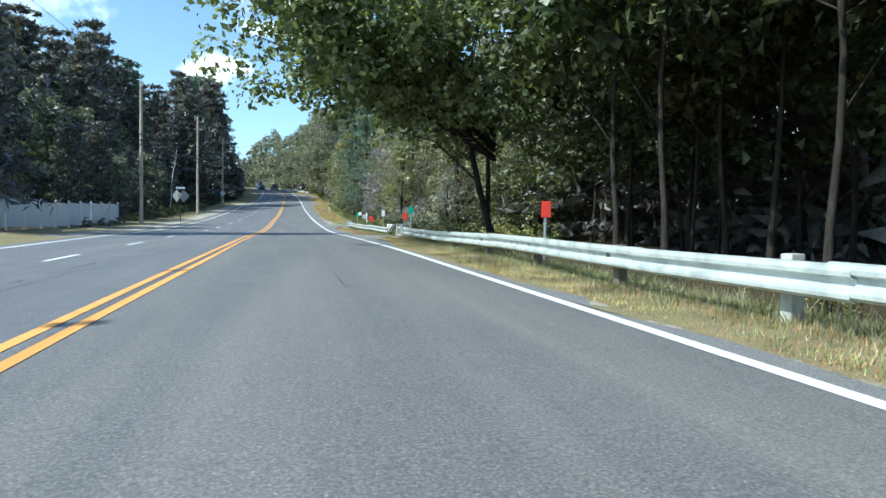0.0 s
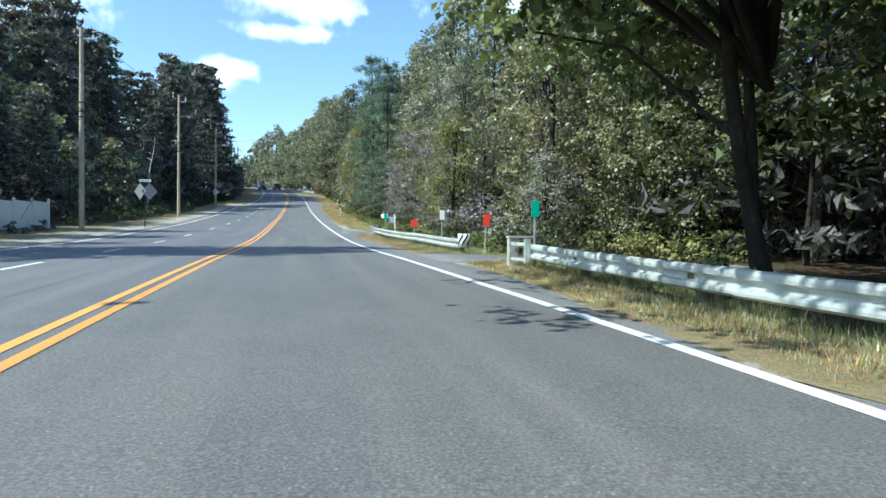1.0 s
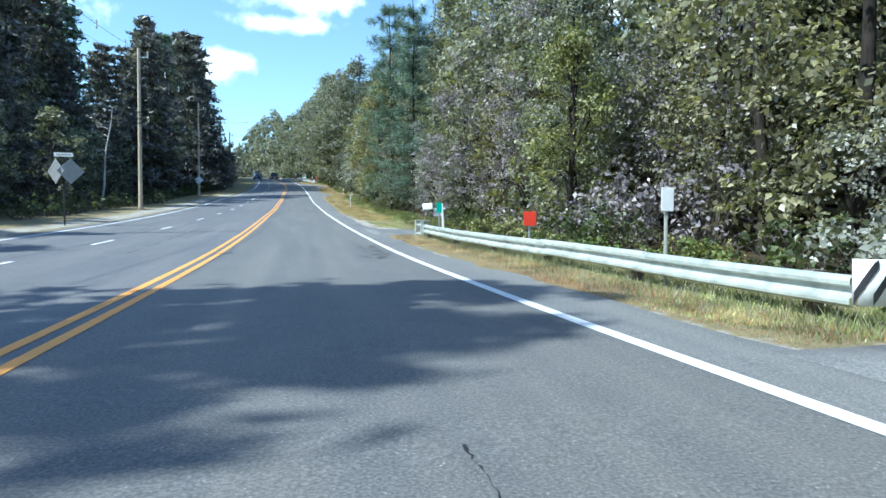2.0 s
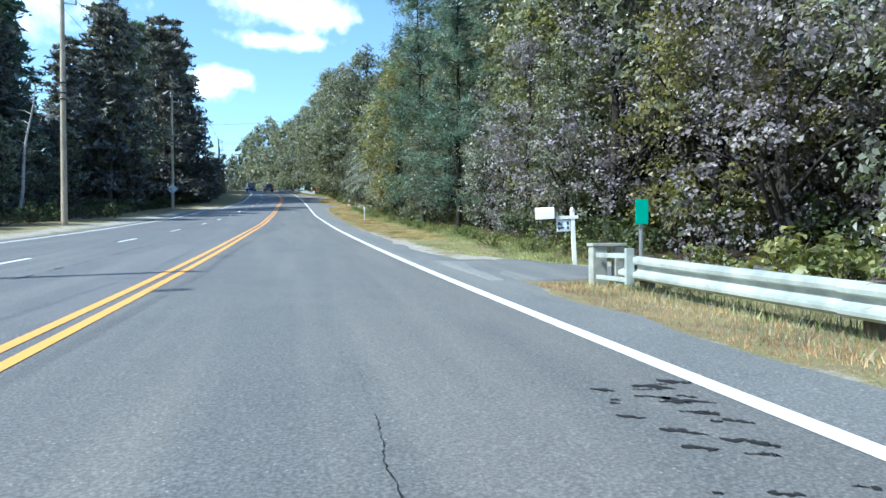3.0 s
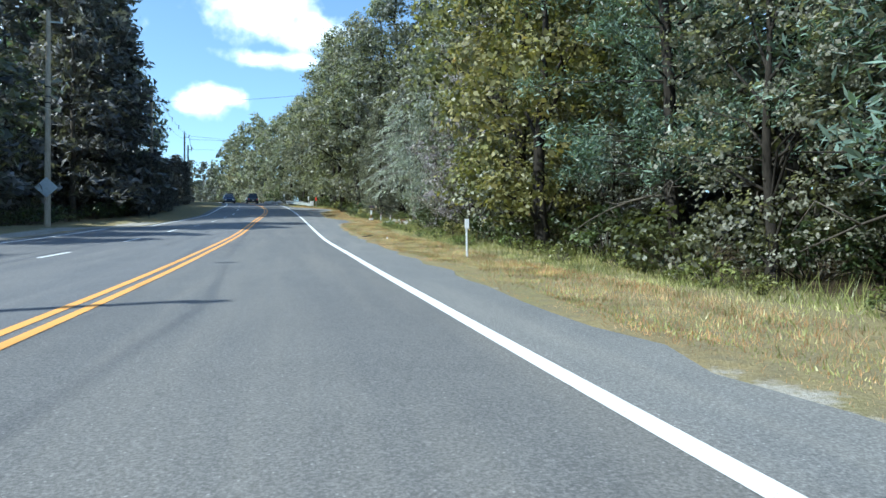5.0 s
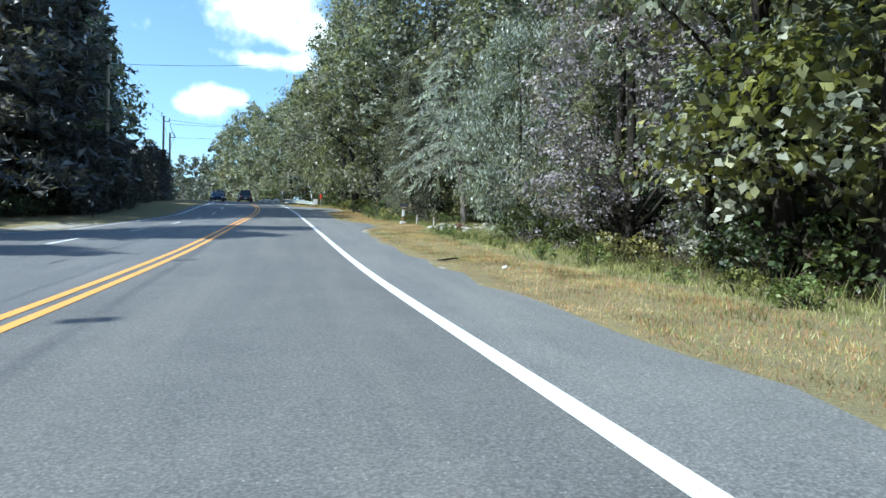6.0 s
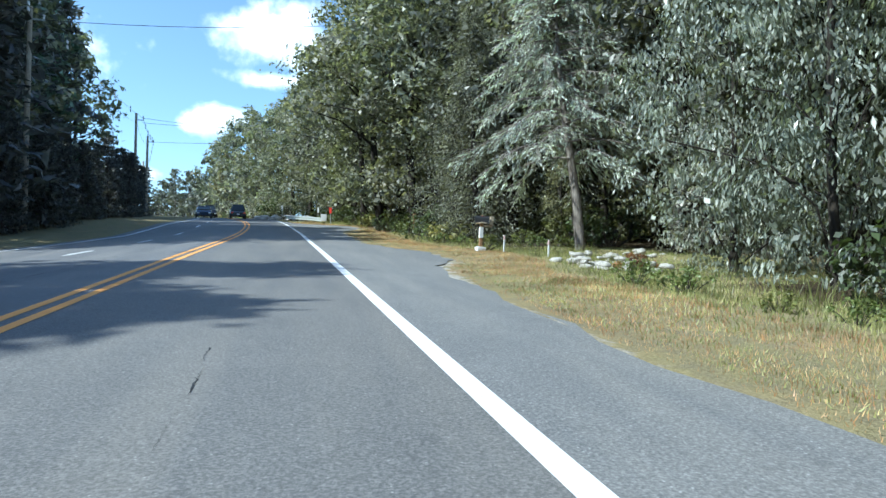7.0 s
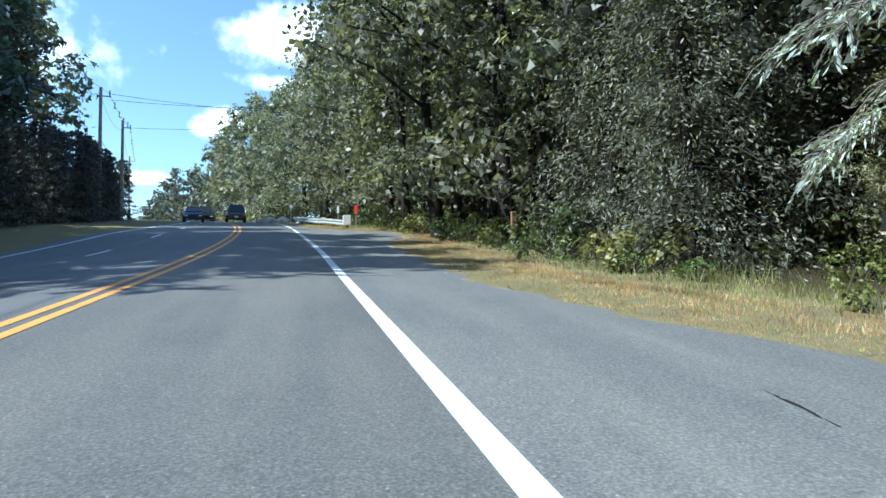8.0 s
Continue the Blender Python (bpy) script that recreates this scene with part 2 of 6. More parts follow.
M_LEAF_RED = mat_leaf("red_leaves", [(0.2, (0.15, 0.06, 0.04)), (0.5, (0.28, 0.12, 0.07)), (0.85, (0.36, 0.24, 0.11))])
M_LEAF_PINE = mat_leaf("pine_needles", [(0.2, (0.075, 0.115, 0.090)), (0.55, (0.155, 0.22, 0.175)), (0.85, (0.25, 0.32, 0.26))], trans=0.25)
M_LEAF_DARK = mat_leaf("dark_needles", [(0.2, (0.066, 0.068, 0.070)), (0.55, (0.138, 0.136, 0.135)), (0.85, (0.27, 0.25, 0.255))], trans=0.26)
M_LEAF_SPRUCE = mat_leaf("spruce_needles", [(0.2, (0.105, 0.115, 0.085)), (0.55, (0.215, 0.222, 0.172)), (0.85, (0.35, 0.345, 0.29))], trans=0.36)
M_LEAF_PALE = mat_leaf("pale_needles", [(0.2, (0.36, 0.42, 0.37)), (0.55, (0.52, 0.58, 0.52)), (0.85, (0.68, 0.71, 0.66))], trans=0.25)
M_GRASS = mat_leaf("verge_grass", [(0.15, (0.20, 0.25, 0.09)), (0.45, (0.33, 0.355, 0.14)), (0.68, (0.45, 0.42, 0.21)), (0.85, (0.47, 0.34, 0.20))], trans=0.3)
M_STRAW = mat_leaf("straw_grass", [(0.15, (0.19, 0.215, 0.12)), (0.5, (0.31, 0.31, 0.205)), (0.85, (0.41, 0.375, 0.275))], trans=0.3)
M_DRY = mat_leaf("dry_grass", [(0.2, (0.36, 0.205, 0.095)), (0.5, (0.49, 0.295, 0.135)), (0.8, (0.55, 0.40, 0.21))], trans=0.25)
M_WEED = mat_leaf("green_weeds", [(0.15, (0.10, 0.14, 0.045)), (0.5, (0.19, 0.23, 0.075)), (0.9, (0.30, 0.31, 0.13))], trans=0.3)
M_BARK = mat_bark("grey_bark", (0.17, 0.15, 0.125), (0.05, 0.042, 0.034))
# Darkened copy of the bark: the shade on the trunks is in its colour
M_BARK_SHADED = mat_bark("shade_darkened_bark", (0.060, 0.052, 0.044), (0.022, 0.019, 0.016))
M_BARK_PALE = mat_bark("pale_bark", (0.34, 0.31, 0.28), (0.12, 0.10, 0.09))
M_POLE = mat_bark("weathered_pole_wood", (0.66, 0.57, 0.44), (0.38, 0.31, 0.23))
M_STEEL = mat_plain("galvanised_steel", (0.56, 0.60, 0.57), 0.45, 0.2, 0.35, 3.0)
M_TIMBER = mat_bark("dark_timber_post", (0.24, 0.20, 0.16), (0.10, 0.085, 0.07))
M_POST = mat_plain("painted_timber_post", (0.44, 0.44, 0.39), 0.8, 0, 0.35, 5.0)
M_VINYL = mat_plain("white_vinyl", (0.78, 0.79, 0.80), 0.5, 0, 0.12, 1.5)
M_RED = mat_plain("red_reflector", (0.78, 0.055, 0.03), 0.4, 0, 0.12)
M_GREEN = mat_plain("green_reflector", (0.02, 0.42, 0.30), 0.4, 0, 0.12)
M_SIGNWHITE = mat_plain("white_sign_sheet", (0.80, 0.80, 0.80), 0.45, 0, 0.08)
M_BLACK = mat_plain("black_paint", (0.02, 0.02, 0.022), 0.5, 0, 0.2)
M_ALU = mat_plain("sign_back_aluminium", (0.50, 0.52, 0.54), 0.4, 0.6, 0.15)
M_RUBBER = mat_plain("rubber", (0.02, 0.02, 0.02), 0.85, 0, 0.3)
M_BIRCH = mat_bark("birch_bark", (0.62, 0.60, 0.57), (0.30, 0.28, 0.26))
M_STONE = mat_bark("field_stone", (0.70, 0.67, 0.61), (0.34, 0.32, 0.29))
M_WIRE = mat_plain("cable_sheath", (0.03, 0.03, 0.035), 0.6, 0, 0.2)


# ---------------------------------------------------------------- builders
def mesh_np(name, verts, faces, material):
    me = bpy.data.meshes.new(name)
    v = np.asarray(verts, float)
    if isinstance(faces, np.ndarray):
        k = faces.shape[1]
        me.vertices.add(len(v))
        me.vertices.foreach_set("co", v.ravel())
        me.loops.add(faces.size)
        me.loops.foreach_set("vertex_index", faces.ravel().astype(np.int32))
        me.polygons.add(len(faces))
        me.polygons.foreach_set("loop_start", (np.arange(len(faces)) * k).astype(np.int32))
        me.update(calc_edges=True)
    else:
        me.from_pydata(v.tolist(), [], faces)
        me.update()
    if material:
        me.materials.append(material)
    return me


def smooth(me):
    me.polygons.foreach_set("use_smooth", [True] * len(me.polygons))
    me.update()
    return me


def bm_mesh(name, bm, material):
    me = bpy.data.meshes.new(name)
    bm.normal_update()
    bm.to_mesh(me)
    bm.free()
    if material:
        me.materials.append(material)
    return me


def part(name, shape, material, parent, label=""):
    """One mesh object under a thing or a part; shape is a bmesh or a mesh."""
    me = bm_mesh(name, shape, material) if isinstance(shape, bmesh.types.BMesh) else shape
    ob = new(name, me)
    ob.parent = parent
    if label:
        ob["label"] = label
    return ob


def empty(name, x=0, y=0, z=0, rz=0):
    ob = new(name)
    ob.empty_display_size = 0.2
    ob.matrix_basis = pose(x, y, z, 0, 0, rz)
    return ob


def box(bm, x0, x1, y0, y1, z0, z1, bevel=0.0):
    r = bmesh.ops.create_cube(bm, size=1.0)
    vs = r["verts"]
    for v in vs:
        v.co = Vector((x0 + (v.co.x + 0.5) * (x1 - x0), y0 + (v.co.y + 0.5) * (y1 - y0), z0 + (v.co.z + 0.5) * (z1 - z0)))
    if bevel:
        es = list({e for v in vs for e in v.link_edges})
        bmesh.ops.bevel(bm, geom=es, offset=bevel, segments=2, affect="EDGES", profile=0.7)
    return bm


def boxed(*a, **k):
    return box(bmesh.new(), *a, **k)


def tube_np(path, radii, sides=7):
    """A tapered tube along a path, as arrays."""
    path, radii = np.asarray(path, float), np.asarray(radii, float)
    t = np.gradient(path, axis=0)
    t /= np.linalg.norm(t, axis=1)[:, None] + 1e-9
    ref = np.where(np.abs(t[:, 2:3]) > 0.9, np.array([[1.0, 0, 0]]), np.array([[0, 0, 1.0]]))
    a = np.cross(t, ref)
    a /= np.linalg.norm(a, axis=1)[:, None] + 1e-9
    b = np.cross(t, a)
    th = np.linspace(0, 2 * math.pi, sides, endpoint=False)
    v = path[:, None] + radii[:, None, None] * (a[:, None] * np.cos(th)[None, :, None] + b[:, None] * np.sin(th)[None, :, None])
    n = len(path)
    i, j = np.meshgrid(np.arange(n - 1), np.arange(sides), indexing="ij")
    k = (j + 1) % sides
    f = np.stack([i * sides + j, i * sides + k, (i + 1) * sides + k, (i + 1) * sides + j], -1).reshape(-1, 4)
    return v.reshape(-1, 3), f


def join_np(pieces):
    vs, fs, o = [], [], 0
    for v, f in pieces:
        vs.append(v)
        fs.append(f + o)
        o += len(v)
    return np.concatenate(vs), np.concatenate(fs)


def cyl(r0, r1, z0, z1, sides=12, x=0, y=0, bm=None):
    bm = bm or bmesh.new()
    r = bmesh.ops.create_cone(bm, cap_ends=True, segments=sides, radius1=r0, radius2=r1, depth=z1 - z0)
    bmesh.ops.translate(bm, vec=(x, y, (z0 + z1) / 2), verts=r["verts"])
    return bm


# ---------------------------------------------------------------- the lie of the road
def hermite(xs, ys):
    xs, ys = np.array(xs, float), np.array(ys, float)
    d = np.gradient(ys, xs)

    def f(x):
        x = np.asarray(x, float)
        i = np.clip(np.searchsorted(xs, x) - 1, 0, len(xs) - 2)
        h = xs[i + 1] - xs[i]
        s = np.clip((x - xs[i]) / h, -50, 50)
        s1 = np.clip(s, 0, 1)
        r = (2 * s1**3 - 3 * s1**2 + 1) * ys[i] + (s1**3 - 2 * s1**2 + s1) * h * d[i] + (-2 * s1**3 + 3 * s1**2) * ys[i + 1] + (s1**3 - s1**2) * h * d[i + 1]
        return r + np.where(s > 1, (s - 1) * h * d[i + 1], 0) + np.where(s < 0, s * h * d[i], 0)
    return f


road_z = hermite([-60, -20, 0, 8.6, 17.1, 25.6, 34, 42.3, 50.7, 59, 67.4, 75.8, 84, 92.2, 100.4, 108.5, 116.6, 124.6, 132.6, 148, 154, 170, 190, 203, 216, 230, 247, 268, 300, 360],
                 [-2.6, -1.7, -1.1, -.83, -.58, -.34, -.13, .03, .27, .64, 1.07, 1.55, 2.06, 2.61, 3.18, 3.81, 4.52, 5.31, 6.13, 7.74, 8.42, 10.35, 12.5, 13.85, 15.1, 16.2, 17.1, 17.7, 18.0, 18.2])


def bend(y):
    """The road's drift to the left past the straight."""
    y = np.asarray(y, float)
    d = np.clip(y - 148, 0, 110)
    return -0.0016 * d**2 - np.clip(y - 258, 0, None) * 0.352


def cross_fall(u, y):
    """The left half of the carriageway falls away before the bend."""
    u, y = np.asarray(u, float), np.asarray(y, float)
    on = np.clip((y - 122) / 10, 0, 1) * np.clip((163 - y) / 10, 0, 1)
    return -0.048 * np.clip(-(u + 1.9), 0, 7.5) * on


yellow_x = hermite([-60, 0, 20, 35, 60, 85, 92, 105, 118, 135, 153, 165, 172, 186, 200, 220, 400], [-2.1, -2.1, -2.1, -2.15, -2.05, -1.96, -1.86, -1.86, -1.74, -1.72, -1.55, -1.55, -1.7, -2.05, -2.15, -2.1, -2.0])
white_x = hermite([-60, 0, 10, 22, 30, 53, 60, 80, 88, 95, 103, 111, 120, 130, 141, 150, 168, 185, 200, 220, 400], [3.5, 3.48, 3.42, 3.38, 3.18, 2.84, 2.76, 2.58, 2.49, 2.45, 2.40, 2.24, 2.17, 2.06, 1.9, 1.72, 1.4, 1.7, 2.2, 2.3, 2.3])
dash_x = hermite([-60, 15, 25, 48, 76, 94, 103, 152, 400], [-5.2, -5.2, -5.4, -6.1, -5.8, -5.55, -5.55, -4.8, -4.8])
left_x = hermite([-60, 20, 50, 76, 105, 130, 153, 400], [-8.1, -8.1, -9.5, -9.4, -9.35, -8.8, -7.4, -7.2])
edge_x = hermite([-60, 4, 17, 22, 27, 40, 54, 60, 64, 68, 80, 86, 92, 98, 112, 120, 127, 129.6, 130.8, 132.4, 135.5, 137, 138.4, 140, 142.4, 148, 158, 162, 167, 171, 178, 190, 220, 400],
                 [3.9, 3.85, 3.68, 3.62, 4.05, 4.2, 3.85, 3.8, 4.3, 3.85, 3.85, 3.74, 3.72, 3.95, 3.9, 3.87, 4.05, 4.2, 4.35, 5.05, 5.4, 5.45, 4.93, 4.65, 4.15, 4.12, 4.8, 6.2, 6.0, 3.2, 2.2, 2.3, 3.0, 3.2])


def ground_z(x, y):
    """Height of the verge and the forest floor."""
    x, y = np.asarray(x, float), np.asarray(y, float)
    u = x - bend(y)
    r = np.clip(u - edge_x(y), 0, None)
    l = np.clip(left_x(y) - 0.8 - u, 0, None)
    z = road_z(y) + cross_fall(u, y)
    near = 1 / (1 + np.exp((y - 42) / 4))
    z = z - 0.02 - near * 0.5 * np.clip((r - 2.0) / 6, 0, 1) + (1 - near) * 0.25 * np.clip((r - 5) / 10, 0, 1) + 0.15 * np.clip(l / 5, 0, 1)
    z = z - 0.24 * np.exp(-((y - 67) / 6) ** 2) * np.clip((r - 0.8) / 3, 0, 1)
    z = z + 0.03 * np.sin(x * 1.3 + y * 0.4) * np.clip(r + l, 0, 1)
    return z


def gz(x, y):
    return float(ground_z(x, y))


def strip(name, ys, left, right, material, lift, parent=None):
    """A band on the road between two side lines."""
    ys = np.asarray(ys, float)
    a = np.stack([left(ys) + bend(ys), ys, road_z(ys) + cross_fall(left(ys), ys) + lift], -1)
    b = np.stack([right(ys) + bend(ys), ys, road_z(ys) + cross_fall(right(ys), ys) + lift], -1)
    v = np.stack([a, b], 1).reshape(-1, 3)
    i = np.arange(len(ys) - 1) * 2
    f = np.stack([i, i + 1, i + 3, i + 2], -1)
    ob = new(name, mesh_np(name, v, f, material))
    ob.parent = parent
    return ob


def build_road():
    ys = np.concatenate([np.arange(-60, 126, 1.0), np.arange(126, 146, 0.4), np.arange(146, 280, 1.0), np.arange(280, 400, 4.0)])
    v = []
    wob = 0.09 * np.sin(ys * 1.7) + 0.06 * np.sin(ys * 4.1 + 1) + np.random.default_rng(2).normal(0, 0.05, len(ys))
    xl, xr, ye, wh = left_x(ys) - 0.7, edge_x(ys), yellow_x(ys), white_x(ys)
    for xx in (xl, (xl + ye) / 2, ye - 0.25, ye - 0.06, ye + 0.06, (ye + wh) / 2, wh - 0.04, wh + 0.04, (wh + xr) / 2, xr + wob):
        v.append(np.stack([xx + bend(ys), ys, road_z(ys) + cross_fall(xx, ys)], -1))
    v = np.stack(v, 1)
    n, k = v.shape[:2]
    i, j = np.meshgrid(np.arange(n - 1), np.arange(k - 1), indexing="ij")
    a = i * k + j
    f = np.stack([a, a + 1, a + k + 1, a + k], -1).reshape(-1, 4)
    road = new("road", smooth(mesh_np("road", v.reshape(-1, 3), f, M_ASPHALT)))
    age = np.repeat([[0.0, 0.0, 0.0, 0.0, 0.35, 0.40, 0.40, 1.0, 1.0, 1.0]], n, 0)
    road.data.attributes.new("age", "FLOAT", "POINT").data.foreach_set("value", age.ravel().astype(np.float32))
    tagged(road, "grey worn asphalt road climbing a hill, with painted lines", "road", kind="structure")
    ys = np.arange(-50, 300, 1.0)
    strip("edge_line", ys, lambda y: white_x(y) - 0.085, lambda y: white_x(y) + 0.085, M_WHITE, 0.006, road)
    strip("edge_line", ys, lambda y: left_x(y) - 0.08, lambda y: left_x(y) + 0.08, M_WHITE, 0.006, road)
    strip("centre_line", ys, lambda y: yellow_x(y) - 0.20, lambda y: yellow_x(y) - 0.07, M_YELLOW, 0.006, road)
    strip("centre_line", ys, lambda y: yellow_x(y) + 0.07, lambda y: yellow_x(y) + 0.20, M_YELLOW, 0.006, road)
    for y0 in (7, 15.2, 23, 31, 39, 47.3, 55.3, 65, 74.7, 83.6, 93, 102, 110.5, 119, 127.5, 136, 144, 152, 160.5, 169, 178, 187, 196):
        strip("lane_dash", np.linspace(y0, y0 + 2.4, 4), lambda y: dash_x(y) - 0.07, lambda y: dash_x(y) + 0.07, M_WHITE, 0.006, road)
    return road


ROAD = build_road()


def build_ground():
    ys = np.concatenate([np.arange(-300, -60, 20.0), np.arange(-60, 126, 1.5), np.arange(126, 146, 0.4), np.arange(146, 280, 1.5), np.arange(280, 420, 8.0), np.arange(420, 1500, 60.0)])
    us = np.concatenate([[-900, -500, -250, -120, -70, -45, -30, -22, -17, -14, -12], np.linspace(-11, -8, 7), [-4, 0, 2.5], np.linspace(3.2, 13, 29), [15, 18, 22, 30, 45, 70, 120, 250, 500, 900]])
    Y, U = np.meshgrid(ys, us, indexing="ij")
    X = U + bend(Y)
    Z = ground_z(X, Y)
    inside = (U > left_x(Y) - 0.6) & (U < edge_x(Y) - 0.30)
    Z = np.where(inside, Z - 0.05, Z)
    rng = np.random.default_rng(3)
    Z = Z + np.where(inside, 0, 1) * rng.normal(0, 0.012, Z.shape)
    v = np.stack([X, Y, Z], -1)
    n, k = v.shape[:2]
    i, j = np.meshgrid(np.arange(n - 1), np.arange(k - 1), indexing="ij")
    a = i * k + j
    f = np.stack([a, a + 1, a + k + 1, a + k], -1).reshape(-1, 4)
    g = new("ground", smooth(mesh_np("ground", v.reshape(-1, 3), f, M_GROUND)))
    r = U - edge_x(Y)
    wide = 0.28 + 1.1 * np.exp(-((Y - 71) / 7) ** 2) + 0.55 * np.exp(-((Y - 83) / 6) ** 2) + 0.7 * np.exp(-((Y - 132) / 4) ** 2)
    sand = np.clip(1.0 - np.clip(r, 0, None) / wide, 0, 1) * (r > -0.4)
    sand = sand * np.where((Y > 88) & (Y < 127), 0.45, 0.68)
    sand = np.maximum(sand, 0.80 * np.clip(1.25 - np.abs(Y - 74) / 9.5, 0, 1) * np.clip(1.9 - np.clip(r, 0, None) / 0.75, 0, 1) * (r > -0.4))
    l = left_x(Y) - 0.6 - U
    sand = np.maximum(sand, np.where((Y > 30) & (Y < 140), np.clip(1.0 - np.abs(l - 1.2) / 1.6, 0, 1), 0))
    for yc, hw in ((66.0, 1.5), (36.0, 3.2)):
        sand = np.maximum(sand, np.where((r > 0) & (r < 12), np.clip(1.2 - np.abs(Y - yc) / hw, 0, 1), 0))
    g.data.attributes.new("sand", "FLOAT", "POINT").data.foreach_set("value", sand.ravel().astype(np.float32))
    # Leaf litter under the trees; its dark colour also stands for their shade
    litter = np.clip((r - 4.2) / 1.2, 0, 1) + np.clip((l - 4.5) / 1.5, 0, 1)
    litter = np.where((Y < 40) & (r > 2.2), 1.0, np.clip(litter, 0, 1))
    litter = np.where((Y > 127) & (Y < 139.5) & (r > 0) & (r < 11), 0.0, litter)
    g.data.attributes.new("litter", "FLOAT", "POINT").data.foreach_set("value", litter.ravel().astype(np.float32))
    return tagged(g, "dry grass verge and leaf-littered forest floor darkened for shade", "ground", kind="structure")


build_ground()


# ---------------------------------------------------------------- trees
def cards(cen, nor, size, rng, long=1.25, fold=0.25, axis=None, wide=0.42, tri=False):
    """One bent four-cornered leaf spray at each centre, facing its normal; far off, three corners do."""
    n = len(cen)
    nor = nor / (np.linalg.norm(nor, axis=1)[:, None] + 1e-9)
    ref = rng.normal(size=(n, 3))
    a = np.cross(nor, ref) if axis is None else axis + rng.normal(0, 0.25, (n, 3))
    a /= np.linalg.norm(a, axis=1)[:, None] + 1e-9
    b = np.cross(nor, a)
    b /= np.linalg.norm(b, axis=1)[:, None] + 1e-9
    s = (size * rng.uniform(0.65, 1.35, n))[:, None]
    f = fold * s * nor
    if tri:
        v = np.stack([cen - a * s * long * 0.55, cen - b * s * wide * 1.3 + f, cen + a * s * long * 0.5 + b * s * wide * 0.8], 1)
        return v.reshape(-1, 3), np.arange(n)[:, None] * 3 + np.arange(3)[None]
    v = np.stack([cen - a * s * long * 0.5, cen - b * s * wide + f, cen + a * s * long * 0.5, cen + b * s * wide + f], 1)
    i = np.arange(n)[:, None] * 4
    return v.reshape(-1, 3), i + np.arange(4)[None]


def clump_leaves(centres, radii, per, size, rng, up=0.45, squash=0.8, tufts=10, heart=15, hang=False, tri=False):
    """Leaves in tufts at the ends of twigs, with dark gaps between the tufts and a few large leaves within each clump."""
    c, nn = [], []
    for p, r in zip(centres, radii):
        m = max(3, int(per * (r / 1.2) ** 2 / tufts))
        d = rng.normal(size=(tufts, 3)) + np.array([0, 0, 0.25])
        d /= np.linalg.norm(d, axis=1)[:, None]
        reach = r * rng.uniform(0.6, 1.15, (tufts, 1))
        tip = np.repeat(d * reach, m, 0)
        q = tip + rng.normal(0, 1, (tufts * m, 3)) * np.array([0.19, 0.19, 0.12]) * r
        q[:, 2] *= squash
        c.append(p + q)
        nn.append(np.repeat(d, m, 0) + rng.normal(0, 0.42, (tufts * m, 3)) + np.array([0, 0, up]))
    c, nn = np.concatenate(c), np.concatenate(nn)
    if hang:
        down = np.array([[0.0, 0.0, -1.0]]) + 0.45 * nn * np.array([1, 1, 0])
        a = cards(c, nn * np.array([1, 1, 0.25]), size, rng, 1.9, 0.12, down, 0.26)
    else:
        a = cards(c, nn, size, rng, tri=tri)
    inner = np.repeat(np.array(centres), heart, 0) + rng.normal(0, 0.36, (len(centres) * heart, 3)) * np.repeat(np.array(radii), heart)[:, None]
    big = np.minimum(np.repeat(np.array(radii), heart) * 0.28, size * 1.4)
    return join_np([a, cards(inner, rng.normal(size=inner.shape), big, rng, 1.3, 0.1, tri=tri)])


